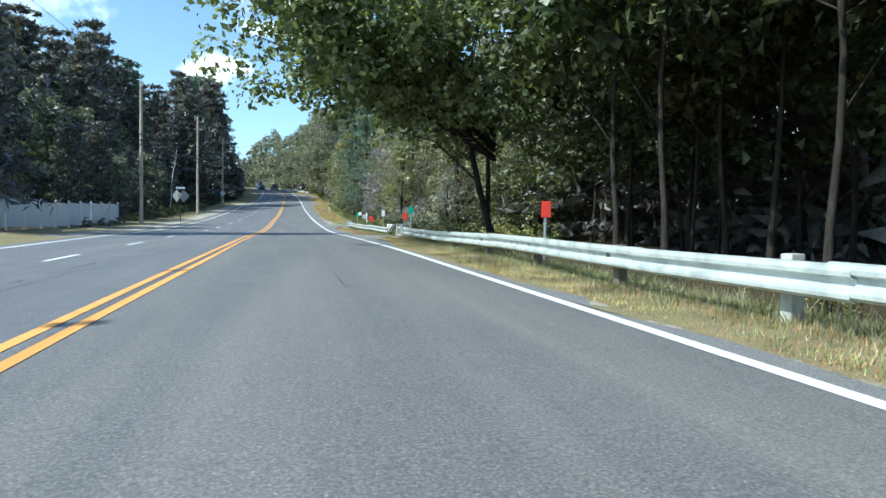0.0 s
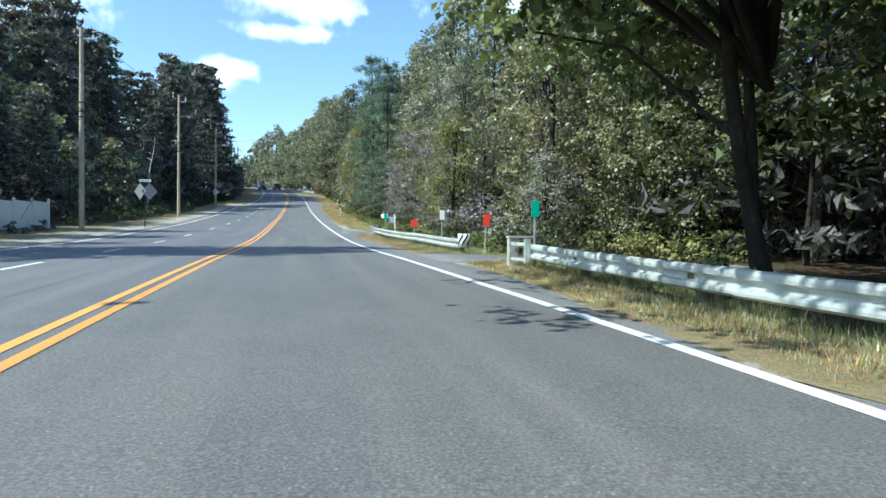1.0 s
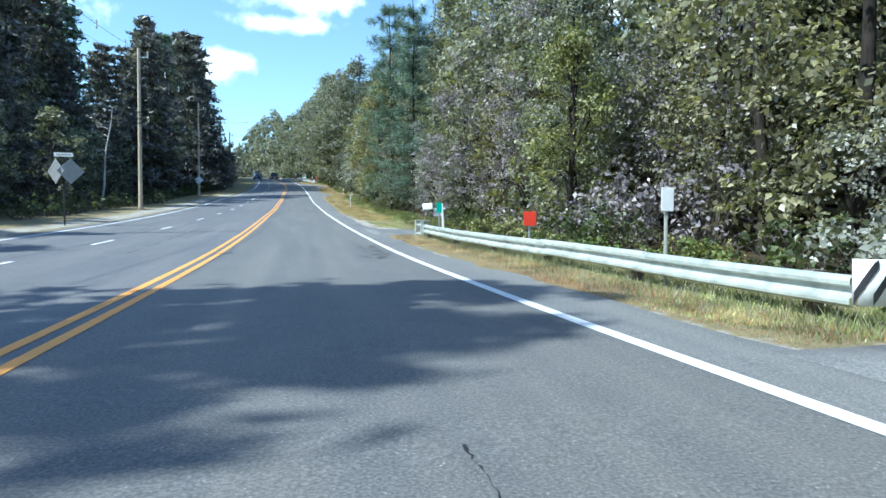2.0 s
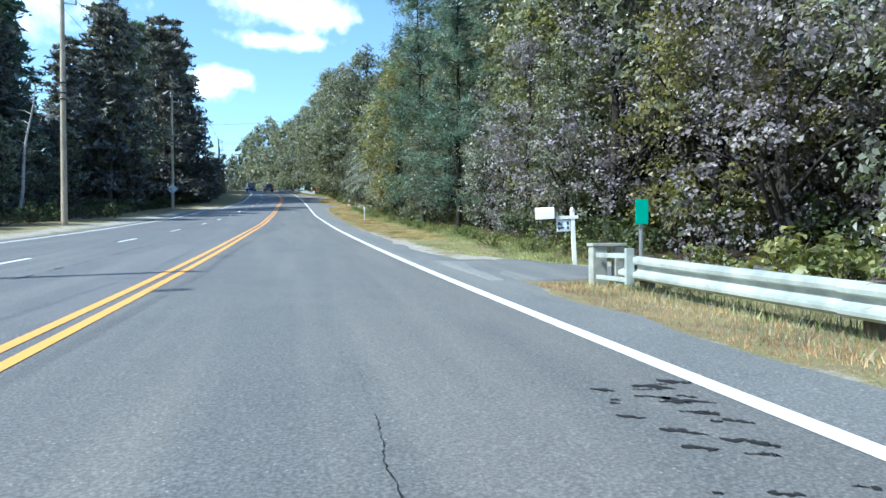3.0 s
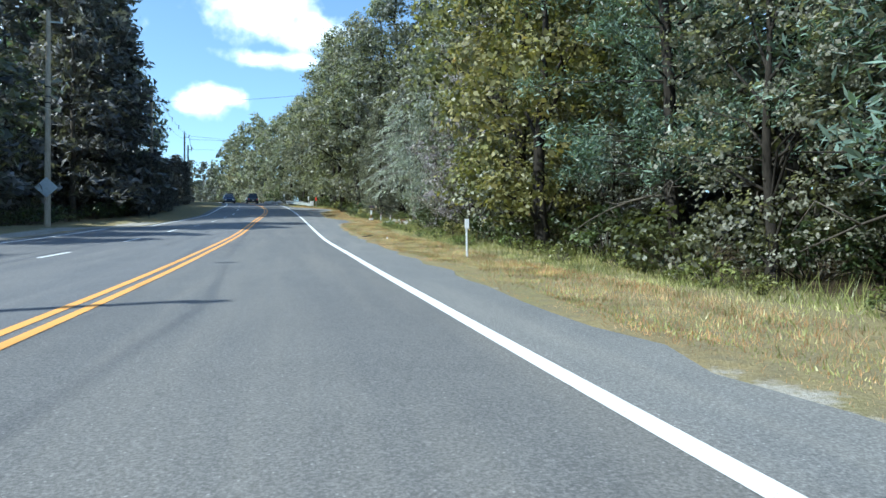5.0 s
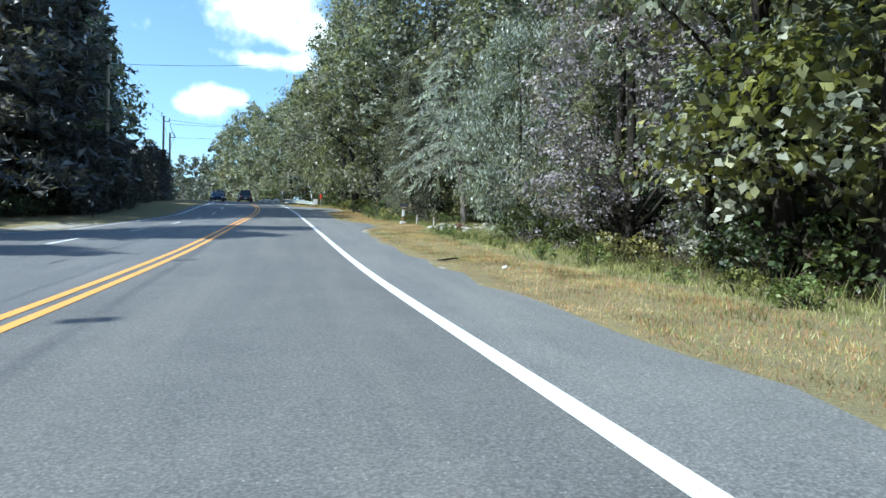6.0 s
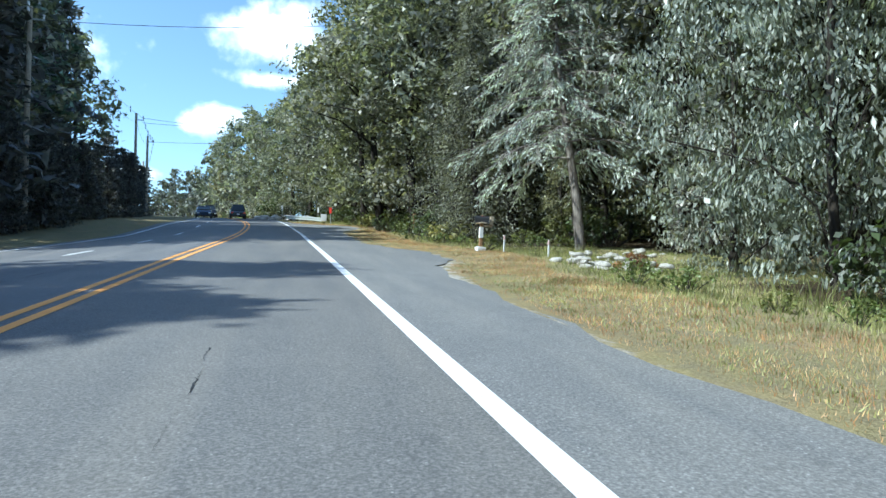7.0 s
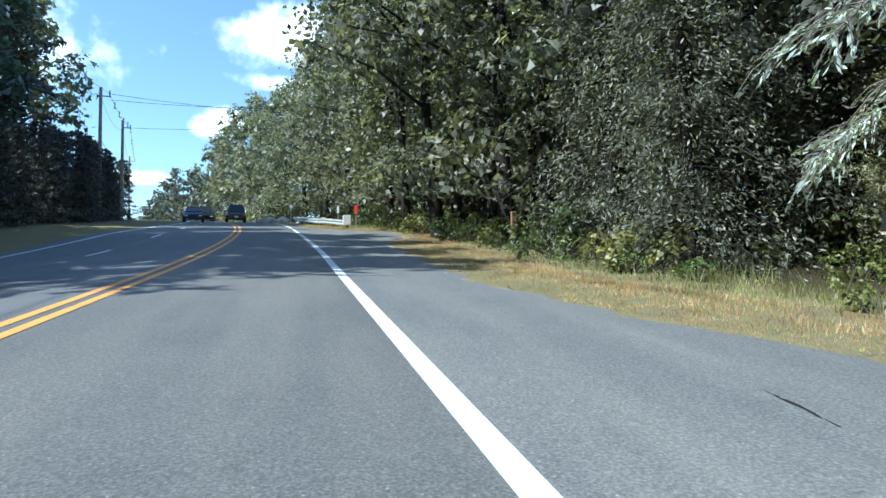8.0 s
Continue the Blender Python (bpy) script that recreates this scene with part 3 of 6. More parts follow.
def broadleaf(name, seed, H, R, base, leaf, bark, lean=(0, 0), clumps=46, per=95, size=0.34, label="", trunk_r=0.2, stems=1, fork=None, limbs=(), hang=False, tri=False):
    """Crown of many leafy clumps on limbs that fork from the trunk; origin at the foot."""
    rng = np.random.default_rng(seed)
    ob = empty(name)
    pts, rad = [], []
    while len(pts) < clumps:
        z = rng.uniform(0, 1)
        prof = math.sin(math.pi * min(1, 0.18 + 0.86 * z)) ** 0.7
        th, q = rng.uniform(0, 2 * math.pi), math.sqrt(rng.uniform(0.22, 1))
        lump = 0.78 + 0.32 * math.sin(2 * th + seed) * math.sin(3 * z * 3 + seed)
        p = np.array([R * prof * q * lump * math.cos(th), R * prof * q * lump * math.sin(th), base + (H - base) * z])
        p[:2] += np.array(lean) * (p[2] / H)
        pts.append(p)
        rad.append(rng.uniform(0.10, 0.20) * (R + 2.0))
    for tip in limbs:
        for q in (0.45, 0.6, 0.75, 0.88, 1.0):
            for _ in range(3):
                pts.append(np.array(tip) * np.array([q, q, 0.75 + 0.25 * q]) + rng.normal(0, 0.6, 3))
                rad.append(rng.uniform(0.7, 1.25))
    v, f = clump_leaves(pts, rad, per, size, rng, hang=hang, tri=tri, heart=9 if tri else 15)
    wood = [tube_np([(0, 0, tip[2] * 0.55), (tip[0] * 0.45, tip[1] * 0.45, tip[2] * 0.84), tip], [0.10, 0.07, 0.015], 6) for tip in limbs]
    for s in range(stems):
        off = rng.normal(0, 0.25 if stems > 1 else 0.0, 2)
        zs = np.linspace(-0.3, H * 0.86, 9)
        path = np.stack([np.array(lean)[0] * zs / H + off[0] * (1 + zs * 0.25) + 0.12 * np.sin(zs * 0.7 + seed), np.array(lean)[1] * zs / H + off[1] * (1 + zs * 0.25) + 0.1 * np.cos(zs * 0.5), zs], -1)
        rr = trunk_r * (1 - 0.85 * np.linspace(0, 1, 9)) + 0.02
        rr[0] *= 1.5
        wood.append(tube_np(path, rr, 9))
        for p in [pts[i] for i in rng.choice(clumps, min(clumps, 13), replace=False)]:
            z0 = max(base * 0.6, p[2] - rng.uniform(1.2, 3.5))
            a = np.array([np.interp(z0, zs, path[:, 0]), np.interp(z0, zs, path[:, 1]), z0])
            mid = (a + p) / 2 + np.array([0, 0, 0.35]) + rng.normal(0, 0.2, 3)
            wood.append(tube_np([a, mid, p], [trunk_r * 0.36, trunk_r * 0.22, 0.02], 5))
    if fork:
        a = np.array([np.interp(1.3, zs, path[:, 0]), np.interp(1.3, zs, path[:, 1]), 1.3])
        b = np.array([fork[0], fork[1], H * 0.8])
        wood.append(tube_np([a + (b - a) * q + np.array([0.25 * math.sin(3.1 * q), 0.1 * q, 0]) for q in np.linspace(0, 1, 7)], trunk_r * np.linspace(0.8, 0.15, 7), 8))
    part("trunk", smooth(mesh_np("trunk", *join_np(wood), bark)), bark, ob)
    part("crown", mesh_np("crown", v, f, leaf), leaf, ob)
    return tagged(ob, label, "tree")


def conifer(name, seed, H, R, base, leaf, bark, droop=0.15, whorls=24, arms=6, tufts=7, label="", size=0.34, trunk_r=0.22, lean=(0, 0), spray=6, bare=0.35, hang=0.0, wide=0.34, twigs=True, pad=0.10, loose=1.0, dead=0, tri=False):
    """Whorls of boughs with needle sprays; origin at the foot."""
    rng = np.random.default_rng(seed)
    ob = empty(name)
    wood, cen, nor, axs = [], [], [], []
    zs = np.linspace(-0.3, H, 10)
    path = np.stack([lean[0] * zs / H + 0.06 * np.sin(zs), lean[1] * zs / H + 0.05 * np.cos(zs * 0.8), zs], -1)
    wood.append(tube_np(path, trunk_r * (1 - 0.92 * np.linspace(0, 1, 10)) + 0.015, 9))
    for k in range(whorls):
        z = base + (H - base) * ((k + rng.uniform(-0.3, 0.3)) / whorls)
        w = 1 - max(0, (z - base)) / (H - base)
        spanw = rng.uniform(0.72, 1.18)
        for j in range(arms):
            L = R * spanw * (0.22 + 0.78 * w ** 0.75) * rng.uniform(0.5, 1.15)
            th = 2 * math.pi * j / arms + k * 0.9 + rng.normal(0, 0.25)
            s = np.linspace(0, 1, 5)
            rise = (0.30 - droop) * L * s - droop * 1.5 * L * s**2
            bx = np.interp(z, zs, path[:, 0]) + L * s * math.cos(th)
            by = np.interp(z, zs, path[:, 1]) + L * s * math.sin(th)
            arm = np.stack([bx, by, z + rise], -1)
            if twigs:
                wood.append(tube_np(arm[::2], np.linspace(0.045, 0.008, 3) * (0.5 + trunk_r * 2), 3))
            for t in rng.uniform(bare, 1.05, tufts):
                p = np.array([np.interp(t, s, arm[:, c]) for c in range(3)])
                m = spray
                spread = loose * 0.30 * (0.5 + L / max(R, 0.1)) * (0.6 + 0.25 * R / 3)
                q = p + rng.normal(0, 1, (m, 3)) * np.array([spread, spread, pad + droop * 0.5])
                cen.append(q - np.array([0, 0, hang * 0.12]))
                nor.append(rng.normal(0, 0.7, (m, 3)) + np.array([0.35 * math.cos(th), 0.35 * math.sin(th), 0.6 - 0.4 * hang]))
                axs.append(np.repeat([[math.cos(th), math.sin(th), -1.6 * hang]], m, 0) + rng.normal(0, 0.8 if hang else 0.9, (m, 3)))
    for k in range(dead):
        th, z, L = 2.1 + k * 2.4 + rng.normal(0, 0.3), rng.uniform(1.6, base + 1.2), rng.uniform(2.0, 3.6)
        t = np.linspace(0, 1, 6)[:, None]
        way = np.array([[math.cos(th), math.sin(th), 0]])
        limb = np.array([[0, 0, z]]) + way * L * t + np.array([[0, 0, 1]]) * (0.25 * t - 0.75 * t**2) * L * 0.5 + rng.normal(0, 0.05, (6, 3)) * t
        pieces = [tube_np(limb, np.linspace(0.04, 0.012, 6), 5)]
        for q in (2, 3, 4):
            pieces.append(tube_np([limb[q], limb[q] + way[0] * 0.3 + rng.normal(0, 0.3, 3), limb[q] + way[0] * 0.7 + rng.normal(0, 0.35, 3)], [0.018, 0.012, 0.006], 4))
        part("dead_limb", smooth(mesh_np("dead_limb", *join_np(pieces), M_BARK)), M_BARK, ob, "bare grey limb")
    if hang:
        v, f = cards(np.concatenate(cen), np.concatenate(nor), size, rng, 2.0, 0.05, np.concatenate(axs), wide)
    else:
        v, f = cards(np.concatenate(cen), np.concatenate(nor), size, rng, 2.0, 0.08, np.concatenate(axs), wide, tri)
    part("trunk", smooth(mesh_np("trunk", *join_np(wood), bark)), bark, ob)
    part("crown", mesh_np("crown", v, f, leaf), leaf, ob)
    return tagged(ob, label, "tree")


def bush(name, seed, H, R, leaf, label, clumps=16, per=85, size=0.2):
    """Leafy clumps down to the ground on thin stems."""
    rng = np.random.default_rng(seed)
    ob = empty(name)
    pts, rad, wood = [], [], []
    for i in range(clumps):
        th, q = rng.uniform(0, 2 * math.pi), math.sqrt(rng.uniform(0, 1))
        z = H * (0.12 + 0.8 * rng.uniform(0, 1) * (1 - 0.55 * q * q))
        p = np.array([R * q * math.cos(th), R * q * math.sin(th), z])
        pts.append(p)
        rad.append(rng.uniform(0.22, 0.42) * max(R, H) * 0.62)
        wood.append(tube_np([[p[0] * 0.15, p[1] * 0.15, -0.1], [p[0] * 0.6, p[1] * 0.6, z * 0.6], p], [0.03, 0.02, 0.008], 4))
    v, f = clump_leaves(pts, rad, per, size, rng, heart=7)
    part("stem", mesh_np("stem", *join_np(wood), M_BARK), M_BARK, ob)
    part("crown", mesh_np("crown", v, f, leaf), leaf, ob)
    return tagged(ob, label, "bush")



def put(src, x, y, scale, rng, group, used, turn=None):
    """Plants a tree: the first call moves the pattern itself, later ones copy it."""
    rng = np.random.default_rng(int(abs(x * 100) + abs(y) * 1000))
    m = Matrix.Translation((x, y, gz(x, y) - 0.05)) @ Euler((rng.normal(0, 0.02), rng.normal(0, 0.02), rng.uniform(0, 6.28) if turn is None else turn)).to_matrix().to_4x4()
    ob = copy_thing(src, m) if src.name in used else src
    ob.matrix_basis = m
    ob.scale = (scale * rng.uniform(0.92, 1.08), scale * rng.uniform(0.92, 1.08), scale)
    used.add(src.name)
    ob["group"] = group
    return ob


def along(rng, y0, y1, step, x0, x1, s0, s1, follow=True):
    rng = np.random.default_rng(int(abs(y0 * 7 + y1 * 13 + x0 * 31 + step * 101) * 10))
    out, y = [], y0
    while y < y1:
        out.append((rng.uniform(x0, x1) + (float(bend(y)) if follow else 0), y + rng.uniform(-0.3, 0.3) * step, rng.uniform(s0, s1)))
        y += step * rng.uniform(0.8, 1.2)
    return out


def plant():
    rng = np.random.default_rng(11)
    used = set()
    deep = []
    oak_l = "tall oak with dark green late-summer leaves"
    # full trees for the forest edge
    K = {
        "oak": broadleaf("oak_tree", 1, 14, 4.2, 1.0, M_LEAF_OAK, M_BARK_SHADED, label=oak_l, clumps=76, per=190, size=0.14),
        "oak2": broadleaf("oak_tree", 2, 16, 4.6, 1.6, M_LEAF_OAK, M_BARK_SHADED, label=oak_l, clumps=78, per=150, size=0.165),
        "maple": broadleaf("maple_tree", 3, 11, 3.5, 1.2, M_LEAF_MAPLE, M_BARK_SHADED, label="roadside maple turning yellow and orange", clumps=68, per=200, size=0.13),
        "vine": broadleaf("vine_clad_tree", 4, 12, 3.8, 0.9, M_LEAF_VINE, M_BARK_SHADED, label="vine-clad tree with pale greyish leaves", clumps=74, per=190, size=0.135),
        "mauve": broadleaf("vine_clad_tree", 61, 13, 3.9, 0.9, M_LEAF_MAUVE, M_BARK_SHADED, label="vine-clad tree with mauve-grey leaves", clumps=80, per=300, size=0.10),
        "grey": broadleaf("poplar_tree", 5, 9, 3.3, 0.9, M_LEAF_GREY, M_BARK_SHADED, label="roadside poplar with pale silvery leaves", clumps=70, per=190, size=0.12),
        "cherry": broadleaf("cherry_tree", 62, 9.5, 3.1, 0.3, M_LEAF_WILLOW, M_BARK_SHADED, label="cherry tree with long pale hanging leaves", clumps=90, per=300, size=0.085, hang=True, trunk_r=0.08),
        "pine": conifer("pine_tree", 6, 17, 4.7, 1.4, M_LEAF_PINE, M_BARK_SHADED, droop=0.10, label="white pine with bluish green boughs", whorls=14, arms=6, tufts=8, spray=62, size=0.092, wide=0.22, bare=0.12, pad=0.17, trunk_r=0.14, loose=0.62, dead=4),
        "tall_pine": conifer("pine_tree", 16, 21, 5.4, 2.2, M_LEAF_PINE, M_BARK_SHADED, droop=0.06, label="tall white pine leaning over the verge", whorls=15, arms=6, tufts=8, spray=62, size=0.095, wide=0.22, bare=0.12, pad=0.19, trunk_r=0.17, loose=0.62, dead=5),
        "spruce": conifer("spruce_tree", 9, 15, 3.4, 0.5, M_LEAF_SPRUCE, M_BARK_SHADED, droop=0.30, label="dark spruce with hanging boughs", whorls=28, arms=6, tufts=7, spray=22, size=0.082, wide=0.30, hang=0.5),
    }
    # tall closed crowns behind the edge
    high_a = broadleaf("oak_tree", 71, 20, 5.2, 4.5, M_LEAF_OAK, M_BARK_SHADED, label="tall oak rising behind the forest edge", clumps=84, per=92, size=0.225, trunk_r=0.2, tri=True)
    high_b = broadleaf("maple_tree", 72, 19, 5.0, 4.0, M_LEAF_VINE, M_BARK_SHADED, label="tall maple with dull leaves behind the forest edge", clumps=84, per=92, size=0.225, trunk_r=0.18, tri=True)
    high_c = broadleaf("oak_tree", 73, 21, 5.0, 5.0, M_LEAF_HAZY, M_BARK_SHADED, label="tall greyish oak behind the forest edge", clumps=80, per=92, size=0.225, trunk_r=0.2, tri=True)
    tall_c = broadleaf("oak_tree", 37, 15, 6.2, 4.2, M_LEAF_SHADED, M_BARK_SHADED, label="slender oak deep in the shade", clumps=44, per=48, size=0.307, trunk_r=0.09, tri=True)
    # simpler ones for the depth of the wood
    oak_a = broadleaf("oak_tree", 31, 15, 4.6, 2.5, M_LEAF_OAK, M_BARK, label=oak_l, clumps=40, per=40, size=0.425, tri=True)
    oak_b = broadleaf("oak_tree", 32, 17, 5.0, 3.0, M_LEAF_OAK, M_BARK, label=oak_l, clumps=42, per=40, size=0.425, tri=True)
    map_a = broadleaf("maple_tree", 33, 13, 4.2, 2.0, M_LEAF_MAPLE, M_BARK, label="maple turning yellow among green trees", clumps=36, per=46, size=0.378, tri=True)
    vin_a = broadleaf("maple_tree", 34, 15, 4.6, 1.0, M_LEAF_VINE, M_BARK, label="tall maple with dull purplish green leaves", clumps=40, per=40, size=0.425, tri=True)
    tall_a = broadleaf("oak_tree", 35, 18, 5.6, 7.4, M_LEAF_SHADED, M_BARK_SHADED, lean=(-1.2, 0), label="slender oak with a high crown in the shade", clumps=90, per=80, size=0.271, trunk_r=0.11, tri=True)
    tall_b = broadleaf("oak_tree", 36, 17, 5.4, 6.6, M_LEAF_SHADED, M_BARK_SHADED, label="slender oak with a wide shady crown", clumps=90, per=80, size=0.283, trunk_r=0.085, tri=True)
    pine_b = conifer("pine_tree", 7, 24, 4.6, 4.0, M_LEAF_PINE, M_BARK, label="white pine with bluish green boughs", whorls=22, arms=5, tufts=5, spray=6, size=0.44, twigs=False, wide=0.42, tri=True)
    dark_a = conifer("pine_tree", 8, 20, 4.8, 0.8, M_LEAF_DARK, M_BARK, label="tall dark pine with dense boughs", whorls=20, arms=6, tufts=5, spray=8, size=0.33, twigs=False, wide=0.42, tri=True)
    dark_c = conifer("deep_wood", 19, 15, 4.6, 0.2, M_LEAF_DARK, M_BARK_SHADED, label="dark pines deep in the wood", whorls=9, arms=5, tufts=3, spray=2, size=0.935, twigs=False, wide=0.42, tri=True)
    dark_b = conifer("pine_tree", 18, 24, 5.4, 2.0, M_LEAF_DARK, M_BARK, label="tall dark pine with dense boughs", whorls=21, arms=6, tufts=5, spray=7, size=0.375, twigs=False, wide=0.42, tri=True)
    far_a = broadleaf("oak_tree", 51, 15, 4.8, 1.0, M_LEAF_HAZY, M_BARK, label="far oak in a closed canopy", clumps=28, per=24, size=0.59, tri=True)
    far_b = broadleaf("maple_tree", 52, 14, 4.6, 0.8, M_LEAF_HAZY, M_BARK, label="far maple in a closed canopy", clumps=28, per=24, size=0.59, tri=True)

    # forest edge, right of the road, tree by tree
    edge = [("vine", 11.8, 45.0, 1.0), ("vine", 17.0, 41.0, 1.0), ("vine", 14.4, 42.5, 0.8), ("spruce", 22.5, 42.0, 0.8), ("vine", 19.0, 45.5, 1.1), ("grey", 10.4, 42.2, 0.5), ("vine", 13.5, 50.0, 1.05), ("mauve", 15.5, 54.5, 1.1), ("maple", 9.3, 54.0, 0.66), ("oak", 11.0, 57.5, 0.85), ("mauve", 11.8, 63.8, 0.95),
            ("grey", 13.2, 60.5, 1.0), ("maple", 11.8, 66.0, 0.85), ("mauve", 12.0, 72.4, 1.0), ("maple", 12.8, 79.4, 1.2), ("mauve", 10.6, 77.6, 0.7), ("oak", 11.0, 74.6, 0.6), ("oak", 12.5, 80.5, 0.95), ("grey", 11.0, 84.6, 0.74),
            ("pine", 10.2, 88.6, 1.1), ("tall_pine", 9.8, 97.5, 1.0), ("oak", 8.9, 93.4, 0.5), ("maple", 8.9, 103.5, 1.12), ("maple", 10.0, 108.0, 1.3), ("oak", 10.4, 111.0, 1.1), ("mauve", 10.3, 116.6, 0.82),
            ("mauve", 11.6, 119.6, 1.08), ("pine", 13.2, 122.8, 0.7), ("cherry", 10.6, 125.8, 1.0), ("cherry", 11.2, 129.2, 0.85), ("cherry", 13.2, 128.6, 1.1), ("cherry", 12.6, 123.6, 1.15), ("spruce", 9.6, 145.0, 0.8), ("spruce", 14.5, 145.5, 0.95), ("vine", 15.8, 139.5, 0.9), ("grey", 14.6, 134.6, 0.6), ("vine", 13.0, 142.8, 0.35), ("spruce", 18.5, 136.5, 0.9),
            ("spruce", 9.6, 148.5, 0.9), ("oak2", 8.2, 154.0, 1.36), ("oak2", 7.2, 161.0, 1.38), ("oak2", 7.0, 167.8, 1.38), ("oak2", 6.8, 174.5, 1.38), ("maple", 7.4, 178.0, 1.0),
            ("oak2", 5.9, 184.0, 1.32), ("oak", 5.4, 191.0, 1.2), ("oak2", 3.6, 198.0, 1.15), ("oak2", 1.6, 205.5, 1.15), ("oak", 0.0, 212.0, 1.25)]
    for k, x, y, sc in edge:
        put(K[k], x, y, sc, rng, "forest edge trees", used)
    # small saplings fill the foot of the edge
    for x, y, sc in along(rng, 104, 128, 8.0, 10.0, 11.5, 0.42, 0.6):
        put(K[("oak", "vine", "grey")[int(y * 3) % 3]], x, y, sc, rng, "forest edge trees", used)

    def fill(kinds, spots, group):
        for n, (x, y, sc) in enumerate(spots):
            put(kinds[(int(abs(y) * 7.3) + n) % len(kinds)], x, y, sc, rng, group, used)

    fill([high_a, high_b, high_c], along(rng, 63, 152, 4.6, 14.2, 15.8, 0.92, 1.08), "forest trees")
    fill([high_a, high_c], [(10.2, 150.2, 1.15), (12.0, 146.4, 1.12), (13.6, 142.6, 1.05)], "forest trees")
    fill([high_c, high_a], along(rng, 152, 212, 4.6, 9.0, 11.0, 0.95, 1.08), "forest trees")
    fill([oak_b, oak_a], along(rng, 44, 140, 4.8, 18.0, 20.5, 0.95, 1.15), "forest trees")
    fill([oak_a, oak_b, vin_a], along(rng, 140, 235, 5.4, 17.5, 20.0, 1.0, 1.2), "forest trees")
    fill([K["oak2"], K["vine"]], along(rng, 43, 60, 4.2, 16.0, 20.0, 1.0, 1.15), "forest trees")
    fill([oak_b, vin_a, dark_a, map_a], along(rng, 40, 260, 8.0, 20, 26, 1.15, 1.35), "forest trees")
    fill([oak_b, oak_a, vin_a], along(rng, 212, 262, 4.6, 4.6, 7.0, 1.0, 1.2), "forest trees")
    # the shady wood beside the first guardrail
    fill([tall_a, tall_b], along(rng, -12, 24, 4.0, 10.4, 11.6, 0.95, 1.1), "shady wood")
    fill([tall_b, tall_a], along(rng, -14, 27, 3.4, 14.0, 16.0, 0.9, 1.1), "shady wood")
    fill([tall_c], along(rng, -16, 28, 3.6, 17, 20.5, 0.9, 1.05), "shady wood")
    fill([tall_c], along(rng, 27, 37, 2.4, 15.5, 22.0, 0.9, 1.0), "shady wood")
    deep.extend(along(rng, -20, 240, 3.0, 27, 31, 0.9, 1.1) + along(rng, -24, 200, 3.4, 33, 37, 1.0, 1.2))
    deep.extend(along(rng, -20, 30, 3.0, 22, 25, 0.6, 0.9) + along(rng, 50, 60, 3.0, 22, 25, 0.6, 0.9))
    deep.extend(along(rng, 60, 240, 3.0, 20.5, 23.5, 0.5, 0.75))
    fill([far_b], along(rng, 236, 330, 4.4, 4.8, 7.5, 0.65, 0.9), "far trees")
    # left of the road
    fill([dark_a, oak_a], along(rng, 60, 117, 3.4, -20.8, -18.8, 0.42, 0.52), "trees behind the fence")
    fill([dark_a, oak_b], along(rng, 119, 130, 3.6, -18.6, -17.4, 1.03, 1.11), "pines beside the road")
    fill([dark_a, oak_a], along(rng, 131, 144, 4.2, -21.5, -19.5, 0.42, 0.5), "pines beside the road")
    fill([dark_a, oak_b, dark_b], along(rng, 149, 166, 3.6, -19.0, -17.0, 0.95, 1.05, False), "pines beside the road")
    fill([dark_b, pine_b, dark_b], along(rng, 173, 192, 3.4, -25.0, -23.5, 1.2, 1.32, False), "pines beside the road")
    fill([dark_a, oak_b, vin_a], along(rng, 192, 203, 3.2, -25.0, -23.0, 1.15, 1.3, False), "pines beside the road")
    fill([dark_b, pine_b, dark_b], along(rng, 117, 123, 4.4, -29, -25, 1.05, 1.2) + along(rng, 124, 147, 4.0, -38, -34, 1.1, 1.25), "pines beside the road")
    fill([dark_b, pine_b, dark_b], along(rng, 150, 166, 4.2, -26, -22.5, 1.1, 1.25, False) + along(rng, 167, 200, 4.4, -38, -34, 1.0, 1.15, False), "pines beside the road")
    fill([oak_a, vin_a, dark_a], along(rng, 62, 116, 4.4, -27.0, -25.0, 0.78, 0.92), "trees behind the fence")
    fill([dark_b, pine_b, oak_b], along(rng, 46, 117, 4.6, -34, -30.5, 0.85, 0.98), "trees behind the fence")
    fill([dark_b, pine_b, oak_b, dark_b], along(rng, 70, 122, 4.6, -42, -38, 1.12, 1.28), "trees behind the fence")
    deep.extend(along(rng, 20, 200, 3.6, -36, -31, 0.8, 1.0))
    fill([dark_b], [(-18.0, 37.5, 1.0), (-19.0, 34.6, 1.0), (-18.6, 125.2, 1.0), (-29.0, 104.0, 1.12), (-31.0, 111.0, 1.25), (-28.0, 97.0, 1.0)], "pines beside the road")
    fill([dark_a, oak_b], [(-21, 43, 0.85), (-24, 50, 0.95), (-23.5, 57, 0.9)], "trees behind the fence")
    # beyond the crest
    fill([far_a, far_a, far_b], along(rng, 222, 330, 5.0, -26, -13, 0.4, 0.6) + along(rng, 262, 420, 5, 4, 22, 0.9, 1.2) + along(rng, 300, 420, 5, -60, -8, 0.8, 1.0, False), "far trees")

    fill([dark_a], along(rng, 150, 204, 2.3, -13.6, -11.9, 0.24, 0.36), "left side bushes")
    fill([dark_b], [(-16.8, 142.5, 1.08), (-17.4, 147.0, 1.12), (-16.6, 151.0, 1.1), (-17.2, 156.0, 1.08)], "pines beside the road")
